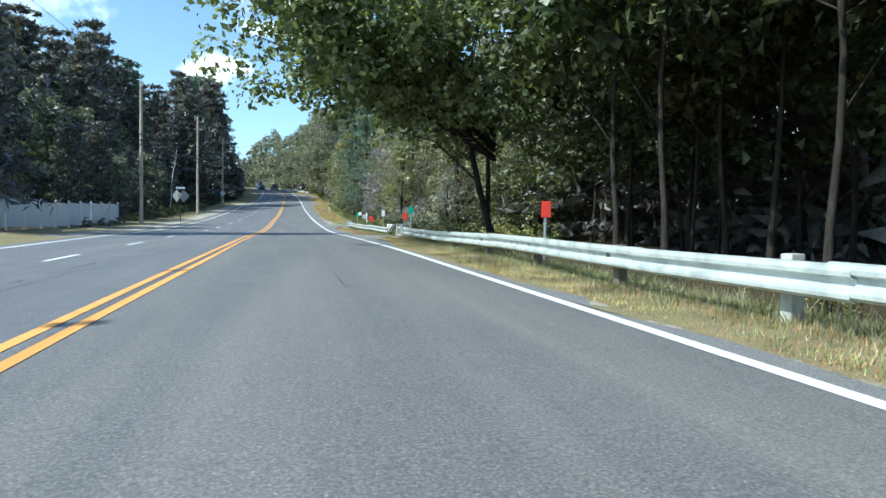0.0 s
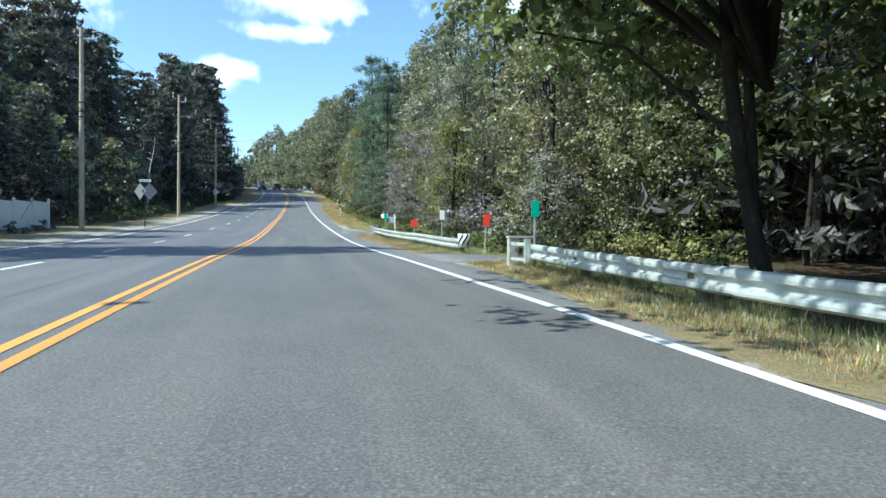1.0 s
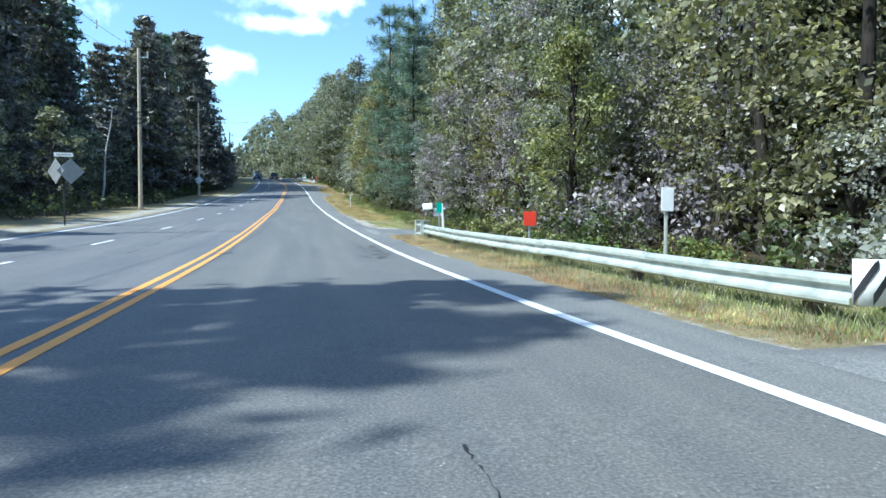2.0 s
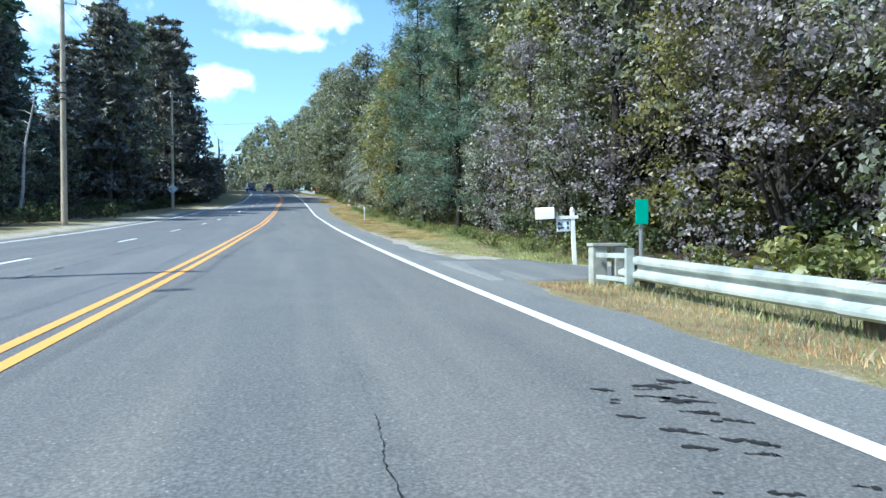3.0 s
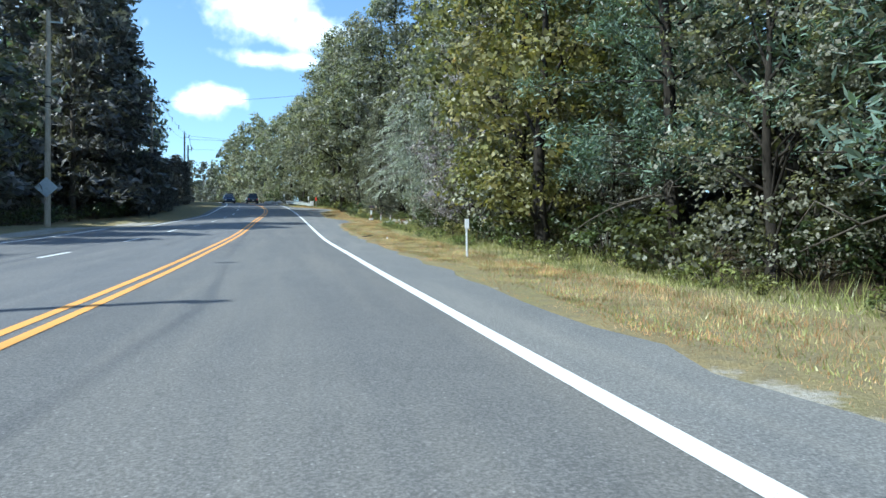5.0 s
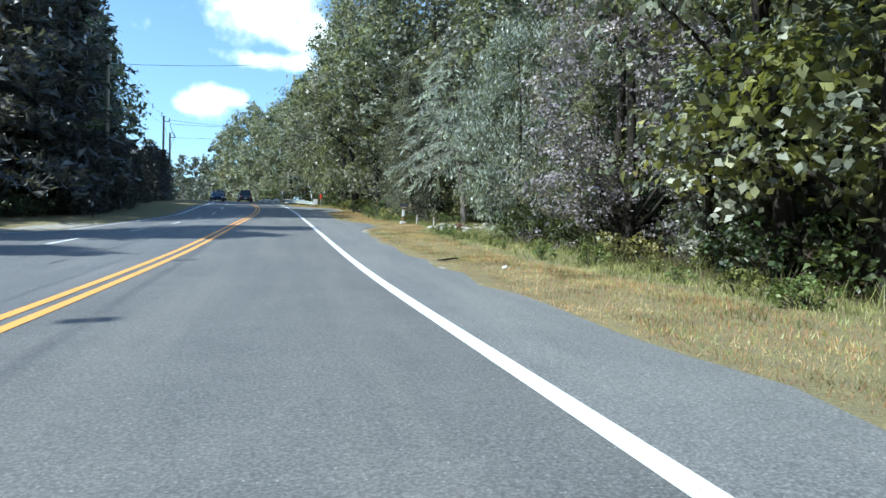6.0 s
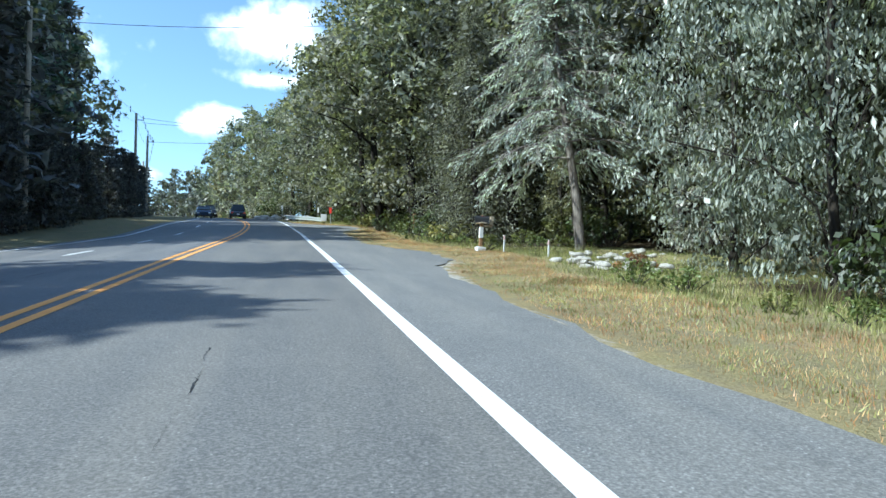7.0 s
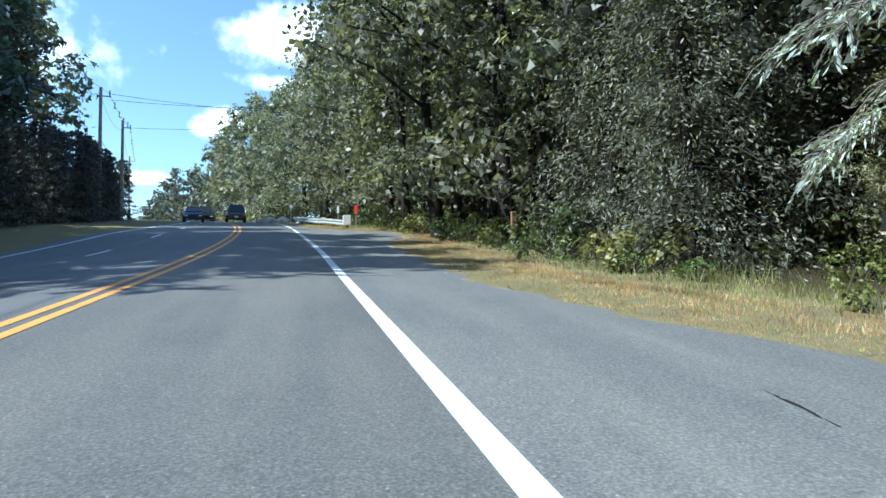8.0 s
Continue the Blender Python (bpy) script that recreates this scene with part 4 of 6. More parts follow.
    deep.extend(along(rng, 96, 180, 2.2, 24.0, 26.5, 0.3, 0.42) + along(rng, 0, 60, 2.2, 23.0, 26.0, 0.3, 0.42) + along(rng, -20, 60, 1.5, 25.5, 28.5, 0.35, 0.5) + along(rng, 120, 160, 1.6, 25.0, 28.0, 0.35, 0.5))
    deep.extend(along(rng, 96, 236, 2.4, -24.5, -21.5, 0.32, 0.5))
    fill([far_b, far_a], along(rng, 206, 300, 3.0, -19, -13.5, 0.4, 0.55), "far trees")
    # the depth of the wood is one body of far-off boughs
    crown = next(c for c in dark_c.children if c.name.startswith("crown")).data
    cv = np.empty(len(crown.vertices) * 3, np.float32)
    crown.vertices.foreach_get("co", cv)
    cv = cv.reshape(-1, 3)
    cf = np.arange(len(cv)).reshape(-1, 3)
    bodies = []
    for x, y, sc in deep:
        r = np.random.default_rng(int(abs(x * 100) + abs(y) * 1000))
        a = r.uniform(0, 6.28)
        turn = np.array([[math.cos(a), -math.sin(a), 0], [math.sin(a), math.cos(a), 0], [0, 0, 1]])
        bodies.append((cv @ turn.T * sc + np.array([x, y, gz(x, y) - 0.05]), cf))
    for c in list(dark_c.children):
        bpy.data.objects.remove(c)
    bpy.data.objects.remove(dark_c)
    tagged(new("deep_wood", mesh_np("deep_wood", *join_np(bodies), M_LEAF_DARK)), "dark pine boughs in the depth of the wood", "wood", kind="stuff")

    B = {
        "a": bush("roadside_bush", 10, 2.2, 1.6, M_LEAF_SHADED, "bush with shade-darkened leaves at the forest edge", size=0.15, per=90, clumps=19),
        "b": bush("roadside_bush", 12, 1.5, 1.3, M_LEAF_MAPLE, "yellowing bush at the forest edge", size=0.13, per=120, clumps=20),
        "c": bush("roadside_bush", 13, 2.6, 1.8, M_LEAF_GREY, "pale leafy bush at the forest edge", size=0.14, per=90, clumps=19),
        "d": bush("roadside_bush", 14, 1.1, 1.0, M_WEED, "low green weeds in a bushy clump", size=0.10, per=95, clumps=16),
    }
    for x, y, sc in along(rng, 39, 61, 1.7, 8.3, 9.6, 0.6, 1.0) + along(rng, 68, 80, 2.4, 9.4, 10.8, 0.6, 0.95) + along(rng, 94, 125, 2.4, 9.0, 10.4, 0.6, 0.9) + along(rng, 146, 200, 1.9, 7.6, 8.8, 0.6, 1.0):
        put(B["abcdabc"[int(y * 3.7) % 7] if y < 62 else "aadaba"[int(y * 3.7) % 6]], x, y, sc, rng, "forest edge bushes", used)
    for x, y, sc in along(rng, 41, 61, 2.4, 6.9, 7.8, 0.5, 0.8) + along(rng, 69, 128, 1.7, 7.2, 8.6, 0.3, 0.6) + along(rng, -6, 32, 3.4, 7.0, 9.5, 0.4, 0.7) + along(rng, 139, 150, 1.0, 7.8, 12.0, 0.4, 0.7):
        put(B["d"], x, y, sc, rng, "forest edge bushes", used)
    for x, y, sc in ((9.3, 40.2, 0.8), (10.8, 40.6, 0.9), (12.4, 40.2, 1.0), (14.2, 39.6, 1.0), (16.0, 38.8, 1.1)):
        put(B["b" if x > 12 else "a"], x, y, sc, rng, "forest edge bushes", used)
    B["red"] = bush("red_shrub", 15, 0.9, 0.75, M_LEAF_RED, "small shrub with reddish orange leaves beside the stones", size=0.10, per=110, clumps=14)
    B["mauve"] = bush("roadside_bush", 16, 2.6, 1.9, M_LEAF_MAUVE, "mauve-grey thicket behind the guardrail", size=0.13, per=110, clumps=22)
    for x, y, sc in ((9.4, 55.4, 0.9), (10.8, 53.0, 1.2), (9.2, 51.2, 0.8), (11.6, 56.8, 1.0), (12.4, 50.6, 1.3)):
        put(B["mauve"], x, y, sc, rng, "forest edge bushes", used)
    put(B["red"], 8.9, 129.9, 0.65, rng, "forest edge bushes", used)
    for x, y, sc in along(rng, 64, 100, 2.2, 12.6, 14.6, 0.85, 1.25) + along(rng, 140, 150, 2.2, 12.6, 14.6, 0.8, 1.1):
        put(B["a"], x, y, sc, rng, "forest edge bushes", used)
    for x, y, sc in along(rng, 204, 266, 2.0, 5.0, 6.6, 1.2, 1.9):
        put(B["abc"[int(y * 3.7) % 3]], x, y, sc, rng, "forest edge bushes", used)
    for x, y, sc in along(rng, 66, 200, 3.4, -15.6, -14.2, 0.5, 0.85):
        put(B["a"], x, y, sc, rng, "left side bushes", used)


plant()


def build_oak():
    """The big oak that reaches over the road."""
    ob = broadleaf("oak_tree", 21, 13.5, 7.2, 5.0, M_LEAF_EDGE, M_BARK_SHADED, lean=(-3.4, -1.0), clumps=170, per=95, size=0.20, trunk_r=0.16, fork=(-0.6, 1.0), limbs=((-9.4, -6.0, 9.4), (-8.0, -8.2, 10.0), (-9.6, -1.8, 9.6), (-10.4, -7.4, 8.6), (-9.0, -6.2, 8.2), (-7.6, -4.6, 7.4), (-6.0, -8.0, 8.2), (-10.4, -4.4, 7.6), (-9.6, -2.0, 7.4), (-8.6, -6.6, 7.4), (-9.0, 0.4, 7.6)), label="leaning oak whose dark crown overhangs the road")
    ob.matrix_basis = pose(9.1, 27.7, gz(9.1, 27.7))
    ob["group"] = "shady wood"


build_oak()


def build_pale_tree():
    """A pale weeping conifer: a bare lower trunk, long drooping boughs fringed with hanging twigs of needles."""
    rng = np.random.default_rng(41)
    x, y = 11.55, 138.1
    ob = empty("weeping_larch", x, y, gz(x, y))
    H, zs = 11.0, np.linspace(-0.3, 11.0, 12)
    path = np.stack([-0.085 * zs + 0.07 * np.sin(zs * 0.8), 0.04 * zs, zs], -1)
    part("trunk", smooth(mesh_np("trunk", *tube_np(path, 0.19 * (1 - 0.9 * np.linspace(0, 1, 12)) + 0.015, 10), M_BARK_PALE)), M_BARK_PALE, ob)
    for k in range(58):
        z = 3.3 + (H - 3.4) * (k / 58) ** 0.92
        w = 1 - (z - 3.3) / (H - 3.0)
        L = (0.7 + 4.0 * w ** 0.8) * rng.uniform(0.72, 1.1)
        th = k * 2.4 + rng.normal(0, 0.2)
        t = np.linspace(0, 1, 7)
        side = np.array([-math.sin(th), math.cos(th), 0])
        out = np.array([math.cos(th), math.sin(th), 0])
        foot = np.array([np.interp(z, zs, path[:, 0]), np.interp(z, zs, path[:, 1]), z])
        arm = foot + np.outer(L * t, out) + np.outer(0.12 * L * np.sin(t * 4 + k), side) * 0.4
        arm[:, 2] += L * (0.16 * t - 0.52 * t**2)
        wood, cen, axs, nor = [], [], [], []
        for q in rng.uniform(0.12, 1.0, int(12 + 11 * L)):
            p = np.array([np.interp(q, t, arm[:, c]) for c in range(3)])
            l = rng.uniform(0.3, 1.05) * (1.15 - 0.4 * q)
            way = rng.uniform(0.1, 0.9) * out + rng.normal(0, 0.55) * side - np.array([0, 0, rng.uniform(0.0, 0.8)])
            way /= np.linalg.norm(way)
            tip = p + l * way - np.array([0, 0, 0.22 * l])
            wood.append(tube_np([p, p + l * way * 0.55 + np.array([0, 0, 0.02]), tip], [0.012, 0.009, 0.005], 3))
            m = int(5 + 12 * l)
            u = rng.uniform(0.05, 1.05, (m, 1))
            cen.append(p + (tip - p) * u + rng.normal(0, 0.02, (m, 3)) - np.array([0, 0, 0.02]))
            axs.append(np.repeat([way + np.array([0, 0, -0.3])], m, 0))
            nor.append(rng.normal(0, 0.6, (m, 3)) + np.array([0, 0, 0.7]))
        b = part("bough", smooth(mesh_np("bough", *tube_np(arm, np.linspace(0.045, 0.01, 7), 5), M_BARK_PALE)), M_BARK_PALE, ob)
        tagged(part("twig_spray", mesh_np("twig_spray", *join_np(wood), M_BARK_PALE), M_BARK_PALE, b), kind="stuff")
        tagged(part("needle_spray", mesh_np("needle_spray", *cards(np.concatenate(cen), np.concatenate(nor), 0.085, rng, 2.0, 0.06, np.concatenate(axs), 0.2), M_LEAF_PALE), M_LEAF_PALE, b), kind="stuff")
    tagged(ob, "pale grey-green weeping larch with a bare leaning trunk", "tree")


build_pale_tree()


def dead_birch():
    """A leaning, nearly bare white trunk before the dark pines."""
    rng = np.random.default_rng(3)
    ob = empty("dead_birch", -17.0, 96.0, gz(-17.0, 96.0))
    zs = np.linspace(-0.3, 9.0, 9)
    path = np.stack([0.10 * zs + 0.1 * np.sin(zs), 0.05 * zs, zs], -1)
    part("trunk", smooth(mesh_np("trunk", *tube_np(path, np.linspace(0.13, 0.03, 9), 8), M_BIRCH)), M_BIRCH, ob)
    for k in range(9):
        z = 3.0 + 0.65 * k
        a = np.array([np.interp(z, zs, path[:, 0]), np.interp(z, zs, path[:, 1]), z])
        th, L = rng.uniform(0, 6.28), rng.uniform(0.6, 1.6)
        b = a + np.array([L * math.cos(th), L * math.sin(th), L * 0.3])
        part("branch", mesh_np("branch", *tube_np([a, (a + b) / 2 + np.array([0, 0, 0.1]), b], [0.035, 0.022, 0.008], 5), M_BIRCH), M_BIRCH, ob)
    tagged(ob, "leaning dead birch with bare white branches", "tree")


dead_birch()


# ---------------------------------------------------------------- grass
def build_grass():
    rng = np.random.default_rng(5)

    def blades(n, y0, y1, off0, off1, h0, h1, name, mat, label, skip=(), thin=1.0):
        y = rng.uniform(y0, y1, n)
        q = rng.uniform(0, 1, n)
        x = edge_x(y) + bend(y) + off0 + (off1 - off0) * q
        keep = np.ones(n, bool)
        for a, b in skip:
            keep &= ~((y > a) & (y < b))
        dens = 0.5 + 0.5 * np.sin(x * 2.1 + 1.3 * np.sin(y * 0.9)) * np.sin(y * 1.3 + x)
        keep &= rng.uniform(0, 1, n) < 0.35 + 0.65 * dens
        x, y, q = x[keep], y[keep], q[keep]
        n = len(x)
        h = rng.uniform(h0, h1, n) * (0.45 + 0.75 * q)
        th = rng.uniform(0, 2 * math.pi, n)
        w = rng.uniform(0.005, 0.011, n) * thin
        ln = rng.normal(0, 0.35, (n, 2)) * h[:, None]
        base = np.stack([x, y, ground_z(x, y) - 0.01], -1)
        side = np.stack([np.cos(th), np.sin(th), 0 * th], -1) * w[:, None]
        tip = base + np.stack([ln[:, 0], ln[:, 1], h], -1)
        v = np.stack([base - side, base + side, tip], 1).reshape(-1, 3)
        i = np.arange(n)[:, None] * 3
        f = i + np.arange(3)[None]
        tagged(new(name, mesh_np(name, v, f, mat)), label, "grass", kind="stuff")

    gaps = [(33.4, 38.6), (60.6, 66.4)]
    lab = "short dry grass turning straw-coloured beside the asphalt"
    blades(60000, -2, 42, 0.2, 2.6, 0.04, 0.14, "verge_grass", M_GRASS, lab, gaps)
    blades(56000, 38, 80, 0.75, 4.6, 0.04, 0.14, "verge_grass", M_GRASS, lab, gaps)
    blades(70000, 77, 128, 0.4, 4.8, 0.04, 0.14, "verge_grass", M_GRASS, lab, gaps)
    blades(64000, 124, 186, 0.35, 5.4, 0.04, 0.13, "verge_grass", M_GRASS, lab, gaps)
    blades(26000, 126.5, 140.5, 3.5, 9.5, 0.05, 0.12, "lawn_grass", M_GRASS, "short lawn grass behind the stone wall")
    dry = "orange-brown dry grass along the asphalt's edge"
    blades(50000, -2, 72, 0.12, 1.4, 0.04, 0.13, "dry_grass", M_DRY, dry, gaps + [(66.0, 75.5)], 0.55)
    blades(120000, 70, 180, 0.15, 2.7, 0.04, 0.13, "dry_grass", M_DRY, dry, gaps + [(66.0, 75.5)], 0.55)
    blades(9000, -2, 62, 1.0, 2.6, 0.12, 0.38, "tall_weeds", M_WEED, "tall green weeds under the guardrail", gaps)
    blades(34000, -2, 62, 0.5, 2.6, 0.10, 0.30, "straw_grass", M_STRAW, "long straw-grey grass along the guardrail", gaps, 0.6)
    blades(22000, 62, 178, 3.0, 5.4, 0.15, 0.5, "tall_weeds", M_WEED, "tall green weeds at the forest edge", gaps)


build_grass()


# ---------------------------------------------------------------- ground patches and flaws in the asphalt
def blob_patch(name, x0, x1, y0, y1, mat, seed, label, lift=0.012, kind="structure", wob=0.35, on_road=False, square=False):
    """A flat patch with a ragged outline lying on the verge or the road."""
    rng = np.random.default_rng(seed)
    nx, ny = 9, max(6, int((y1 - y0) / 0.5))
    t = np.linspace(0, 1, ny)
    wl = np.convolve(rng.normal(0, wob, ny + 4), np.ones(5) / 5, "valid")
    wr = np.convolve(rng.normal(0, wob, ny + 4), np.ones(5) / 5, "valid")
    taper = np.sqrt(np.clip(np.sin(math.pi * (0.03 + 0.94 * t)) * 1.6, 0, 1))
    if square:
        taper = taper * 0 + 1
    ys = y0 + (y1 - y0) * t
    c = (x0 + x1) / 2
    xl, xr = c + (x0 - c) * taper + wl, c + (x1 - c) * taper + wr
    q = np.linspace(0, 1, nx)
    X = xl[:, None] + (xr - xl)[:, None] * q
    Y = np.repeat(ys[:, None], nx, 1)
    Z = (road_z(Y) if on_road else np.where(X < edge_x(Y) + bend(Y) - 0.05, road_z(Y) - lift + 0.004, ground_z(X, Y) + 0.02 * np.clip(X - edge_x(Y), 0, 1))) + lift
    v = np.stack([X, Y, Z], -1).reshape(-1, 3)
    i, j = np.meshgrid(np.arange(ny - 1), np.arange(nx - 1), indexing="ij")
    a = i * nx + j
    f = np.stack([a, a + 1, a + nx + 1, a + nx], -1).reshape(-1, 4)
    ob = new(name, mesh_np(name, v, f, mat))
    if mat == M_ASPHALT:
        ob.data.attributes.new("age", "FLOAT", "POINT").data.foreach_set("value", np.full(len(v), 0.9, np.float32))
        md = ob.modifiers.new("thick", "SOLIDIFY")
        md.thickness, md.offset = 0.12, -1
    return tagged(ob, label, "ground", kind=kind)


blob_patch("driveway_1", 3.95, 13.0, 33.6, 38.4, M_ASPHALT, 1, "grey asphalt driveway between two guardrails", 0.012, wob=0.06, square=True)

blob_patch("driveway_2", 3.4, 12.0, 60.9, 65.5, M_ASPHALT, 4, "grey asphalt driveway beside a white mailbox post", 0.012, wob=0.05, square=True)
M_TAR = mat_plain("old_tar", (0.016, 0.016, 0.018), 0.75, 0, 0.3, 8)


def crack(points, width, seed):
    """A jagged open crack or tar seam on the asphalt."""
    rng = np.random.default_rng(seed)
    pts = []
    for (xa, ya), (xb, yb) in zip(points, points[1:]):
        n = max(5, int(math.dist((xa, ya), (xb, yb)) / 0.05))
        for t in np.linspace(0, 1, n, endpoint=False):
            pts.append((xa + (xb - xa) * t, ya + (yb - ya) * t))
    p = np.array(pts)
    p += np.cumsum(rng.normal(0, 0.007, p.shape), 0) * 0.6 + rng.normal(0, 0.004 + width * 0.1, p.shape)
    gap = np.interp(np.arange(len(p)), np.arange(0, len(p) + 12, 9), rng.uniform(-0.5, 1.2, len(np.arange(0, len(p) + 12, 9))))
    if len(p) < 20:
        gap = np.sin(np.linspace(0.25, 2.9, len(p))) * 1.2
    w = width * np.clip(gap, 0, 1) * np.clip(rng.normal(0.7, 0.45, len(p)), 0.15, 1.5)
    d = np.gradient(p, axis=0)
    nrm = np.stack([-d[:, 1], d[:, 0]], -1) / (np.linalg.norm(d, axis=1)[:, None] + 1e-9)
    a, b = p + nrm * w[:, None] / 2, p - nrm * w[:, None] / 2
    za, zb = (road_z(q[:, 1]) + cross_fall(q[:, 0] - bend(q[:, 1]), q[:, 1]) + 0.005 for q in (a, b))
    v = np.stack([np.c_[a, za], np.c_[b, zb]], 1).reshape(-1, 3)
    i = np.arange(len(p) - 1) * 2
    ob = new("crack", mesh_np("crack", v, np.stack([i, i + 1, i + 3, i + 2], -1), M_TAR))
    ob.parent = ROAD


crack([(0.80, 9.5), (0.78, 12.0), (0.80, 13.6), (1.0, 17.0)], 0.017, 1)
crack([(0.74, 27.5), (0.71, 30.4), (0.73, 33.0), (0.80, 37.0)], 0.022, 2)
crack([(0.50, 50.5), (0.55, 53.3), (0.60, 57.5)], 0.014, 3)
crack([(0.36, 119.6), (0.40, 121.0), (0.38, 122.2)], 0.016, 4)
crack([(0.2, 111.5), (0.42, 112.8), (0.34, 114.6)], 0.017, 5)
crack([(2.6, 112.5), (2.75, 111.0), (2.9, 109.0)], 0.014, 6)
crack([(3.9, 135.4), (4.05, 136.1), (4.5, 137.6)], 0.03, 7)
crack([(-4.2, 0.0), (-4.0, 12.0), (-4.1, 26.0)], 0.05, 9)
crack([(-4.3, 52.0), (-4.2, 66.0), (-4.1, 80.0), (-4.0, 98.0)], 0.06, 10)
crack([(-3.6, 108.0), (-3.5, 122.0), (-3.5, 146.0)], 0.05, 11)
rng_tar = np.random.default_rng(9)
for k in range(74):
    # two straggling trails of tar that run back from one thick spot
    q = rng_tar.uniform(0, 1) ** 1.4
    trail = 2.42 - 0.10 * q if k % 3 else 1.98 + 0.12 * q
    x, y, a = trail + rng_tar.normal(0, 0.10), 54.4 - 4.9 * q, rng_tar.uniform(0.25, 1.0) ** 1.3 * 1.2
    crack([(x - 0.13 * a, y + 0.07 * a), (x, y), (x + 0.11 * a, y - 0.06 * a)], 0.075 * a, 40 + k)


# ---------------------------------------------------------------- roadside things
def pole_thing(x, y, h, arm=True, bands=False, sign=False):
    ob = empty("utility_pole", x, y, gz(x, y))
    part("shaft", cyl(0.17, 0.115, -0.3, h, 14), M_POLE, ob)
    if arm:
        a = part("bracket", boxed(-0.05, 0.75, -0.04, 0.04, h - 0.75, h - 0.66, bevel=0.01), M_STEEL, ob, "grey steel bracket")
        part("insulator", cyl(0.045, 0.07, h - 0.66, h - 0.42, 10, 0.68), M_SIGNWHITE, a, "white porcelain insulator")
    if bands:
        for z in (7.0, 7.35, 7.9):
            part("cable_band", cyl(0.165, 0.165, z, z + 0.07, 14), M_BLACK, ob, "black cable band")
    if sign:
        bm = boxed(-0.42, 0.42, -0.014, 0.014, -0.42, 0.42, bevel=0.012)
        bmesh.ops.rotate(bm, verts=bm.verts, matrix=Matrix.Rotation(radians(45), 3, "Y"))
        bmesh.ops.translate(bm, vec=(0.0, -0.2, 2.2), verts=bm.verts)
        part("sign_panel", bm, M_ALU, ob, "grey back of a diamond sign")
    return tagged(ob, "tall weathered wooden utility pole", "utility pole", "utility poles")


POLES = ((-13.0, 60.5, 12.6), (-12.3, 89.7, 13.1), (-12.6, 124.0, 12.4), (-13.2, 155.5, 12.5), (-14.7, 187.5, 10.9), (-15.6, 197.5, 9.6), (-22.0, 226.0, 9.0))
for n, (x, y, h) in enumerate(POLES):
    pole_thing(x, y, h, bands=n < 4, sign=n == 2)


def cable(pts, sag, r, label="black overhead cable between utility poles", spacers=0):
    """A sagging wire through the given points."""
    path = []
    for a, b in zip(pts, pts[1:]):
        for t in np.linspace(0, 1, 14, endpoint=False):
            p = np.array(a) * (1 - t) + np.array(b) * t
            path.append(p - np.array([0, 0, 4 * sag * t * (1 - t)]))
    path.append(np.array(pts[-1], float))
    ob = new("overhead_cable", smooth(mesh_np("overhead_cable", *tube_np(path, np.full(len(path), r), 5), M_WIRE)))
    tagged(ob, label, "cable", "overhead cables")
    if spacers:
        for k in range(3, len(path) - 2, 3):
            x, y, z = path[k]
            bm = bmesh.new()
            for s in (-1, 1):
                box(bm, x - 0.03, x + 0.03, y - 0.14, y + 0.14, z + s * 0.16 - 0.1, z + s * 0.16 + 0.1, bevel=0.02)
            part("spacer", bm, M_SIGNWHITE, ob, "pale cable spacer")
    return ob


tops = [(x + 0.68, y, gz(x, y) + h - 0.5) for x, y, h in POLES]
lows = [(x + 0.17, y, gz(x, y) + 7.4 * h / 12.5) for x, y, h in POLES]
cable([(-12.0, -8.0, 10.6), (-12.2, 20.0, 11.0)] + tops, 0.5, 0.013, spacers=1)
cable([(-12.6, -8.0, 9.7), (-12.9, 20.0, 10.0)] + [(x - 0.6, y, z - 0.5) for x, y, z in tops], 0.7, 0.010)
cable([(-12.4, 20.0, 6.0)] + lows, 0.6, 0.018)
cable([(x, y, z - 0.6) for x, y, z in lows], 0.7, 0.013)
cable([tops[0], (-40.0, 52.0, 9.0)], 0.8, 0.014)
cable([lows[0], (-15.4, 57.0, gz(-15.4, 57.0))], 0.05, 0.014, "guy wire staying a utility pole")
for k, (a, dz) in enumerate(((4, 0.0), (4, -0.5), (5, -0.2), (3, -0.2))):
    x, y, z = tops[a]
    cable([(x, y, z + dz), (15.0, y + 14.0 - 3 * k, z + 3.5 + 0.6 * k)], 0.8, 0.018, "black overhead cable crossing the road")


def rail_drop(y):
    """How much the beams lie below their usual height."""
    y = np.asarray(y, float)
    return -0.11 * np.clip((y - 12) / 9, 0, 1) - 0.05 * (y > 36)


def rail_beam(p0, p1, base_z, n=24):
    t = np.linspace(0, 1, n)
    px, py = p0[0] + (p1[0] - p0[0]) * t, p0[1] + (p1[1] - p0[1]) * t
    base = ground_z(px, py) + rail_drop(py)
    prof = [(0.0, 0.35), (-0.03, 0.355), (-0.085, 0.39), (-0.09, 0.425), (-0.085, 0.455), (-0.012, 0.482), (0.0, 0.52), (-0.006, 0.572), (-0.085, 0.602), (-0.09, 0.645), (-0.08, 0.685), (-0.03, 0.70), (0.0, 0.702)]
    front = [(px[i] + dx, py[i], base[i] + dz - base_z) for i in range(n) for dx, dz in prof]
    k = len(prof)
    f = [(i * k + j, (i + 1) * k + j, (i + 1) * k + j + 1, i * k + j + 1) for i in range(n - 1) for j in range(k - 1)]
    return front, f


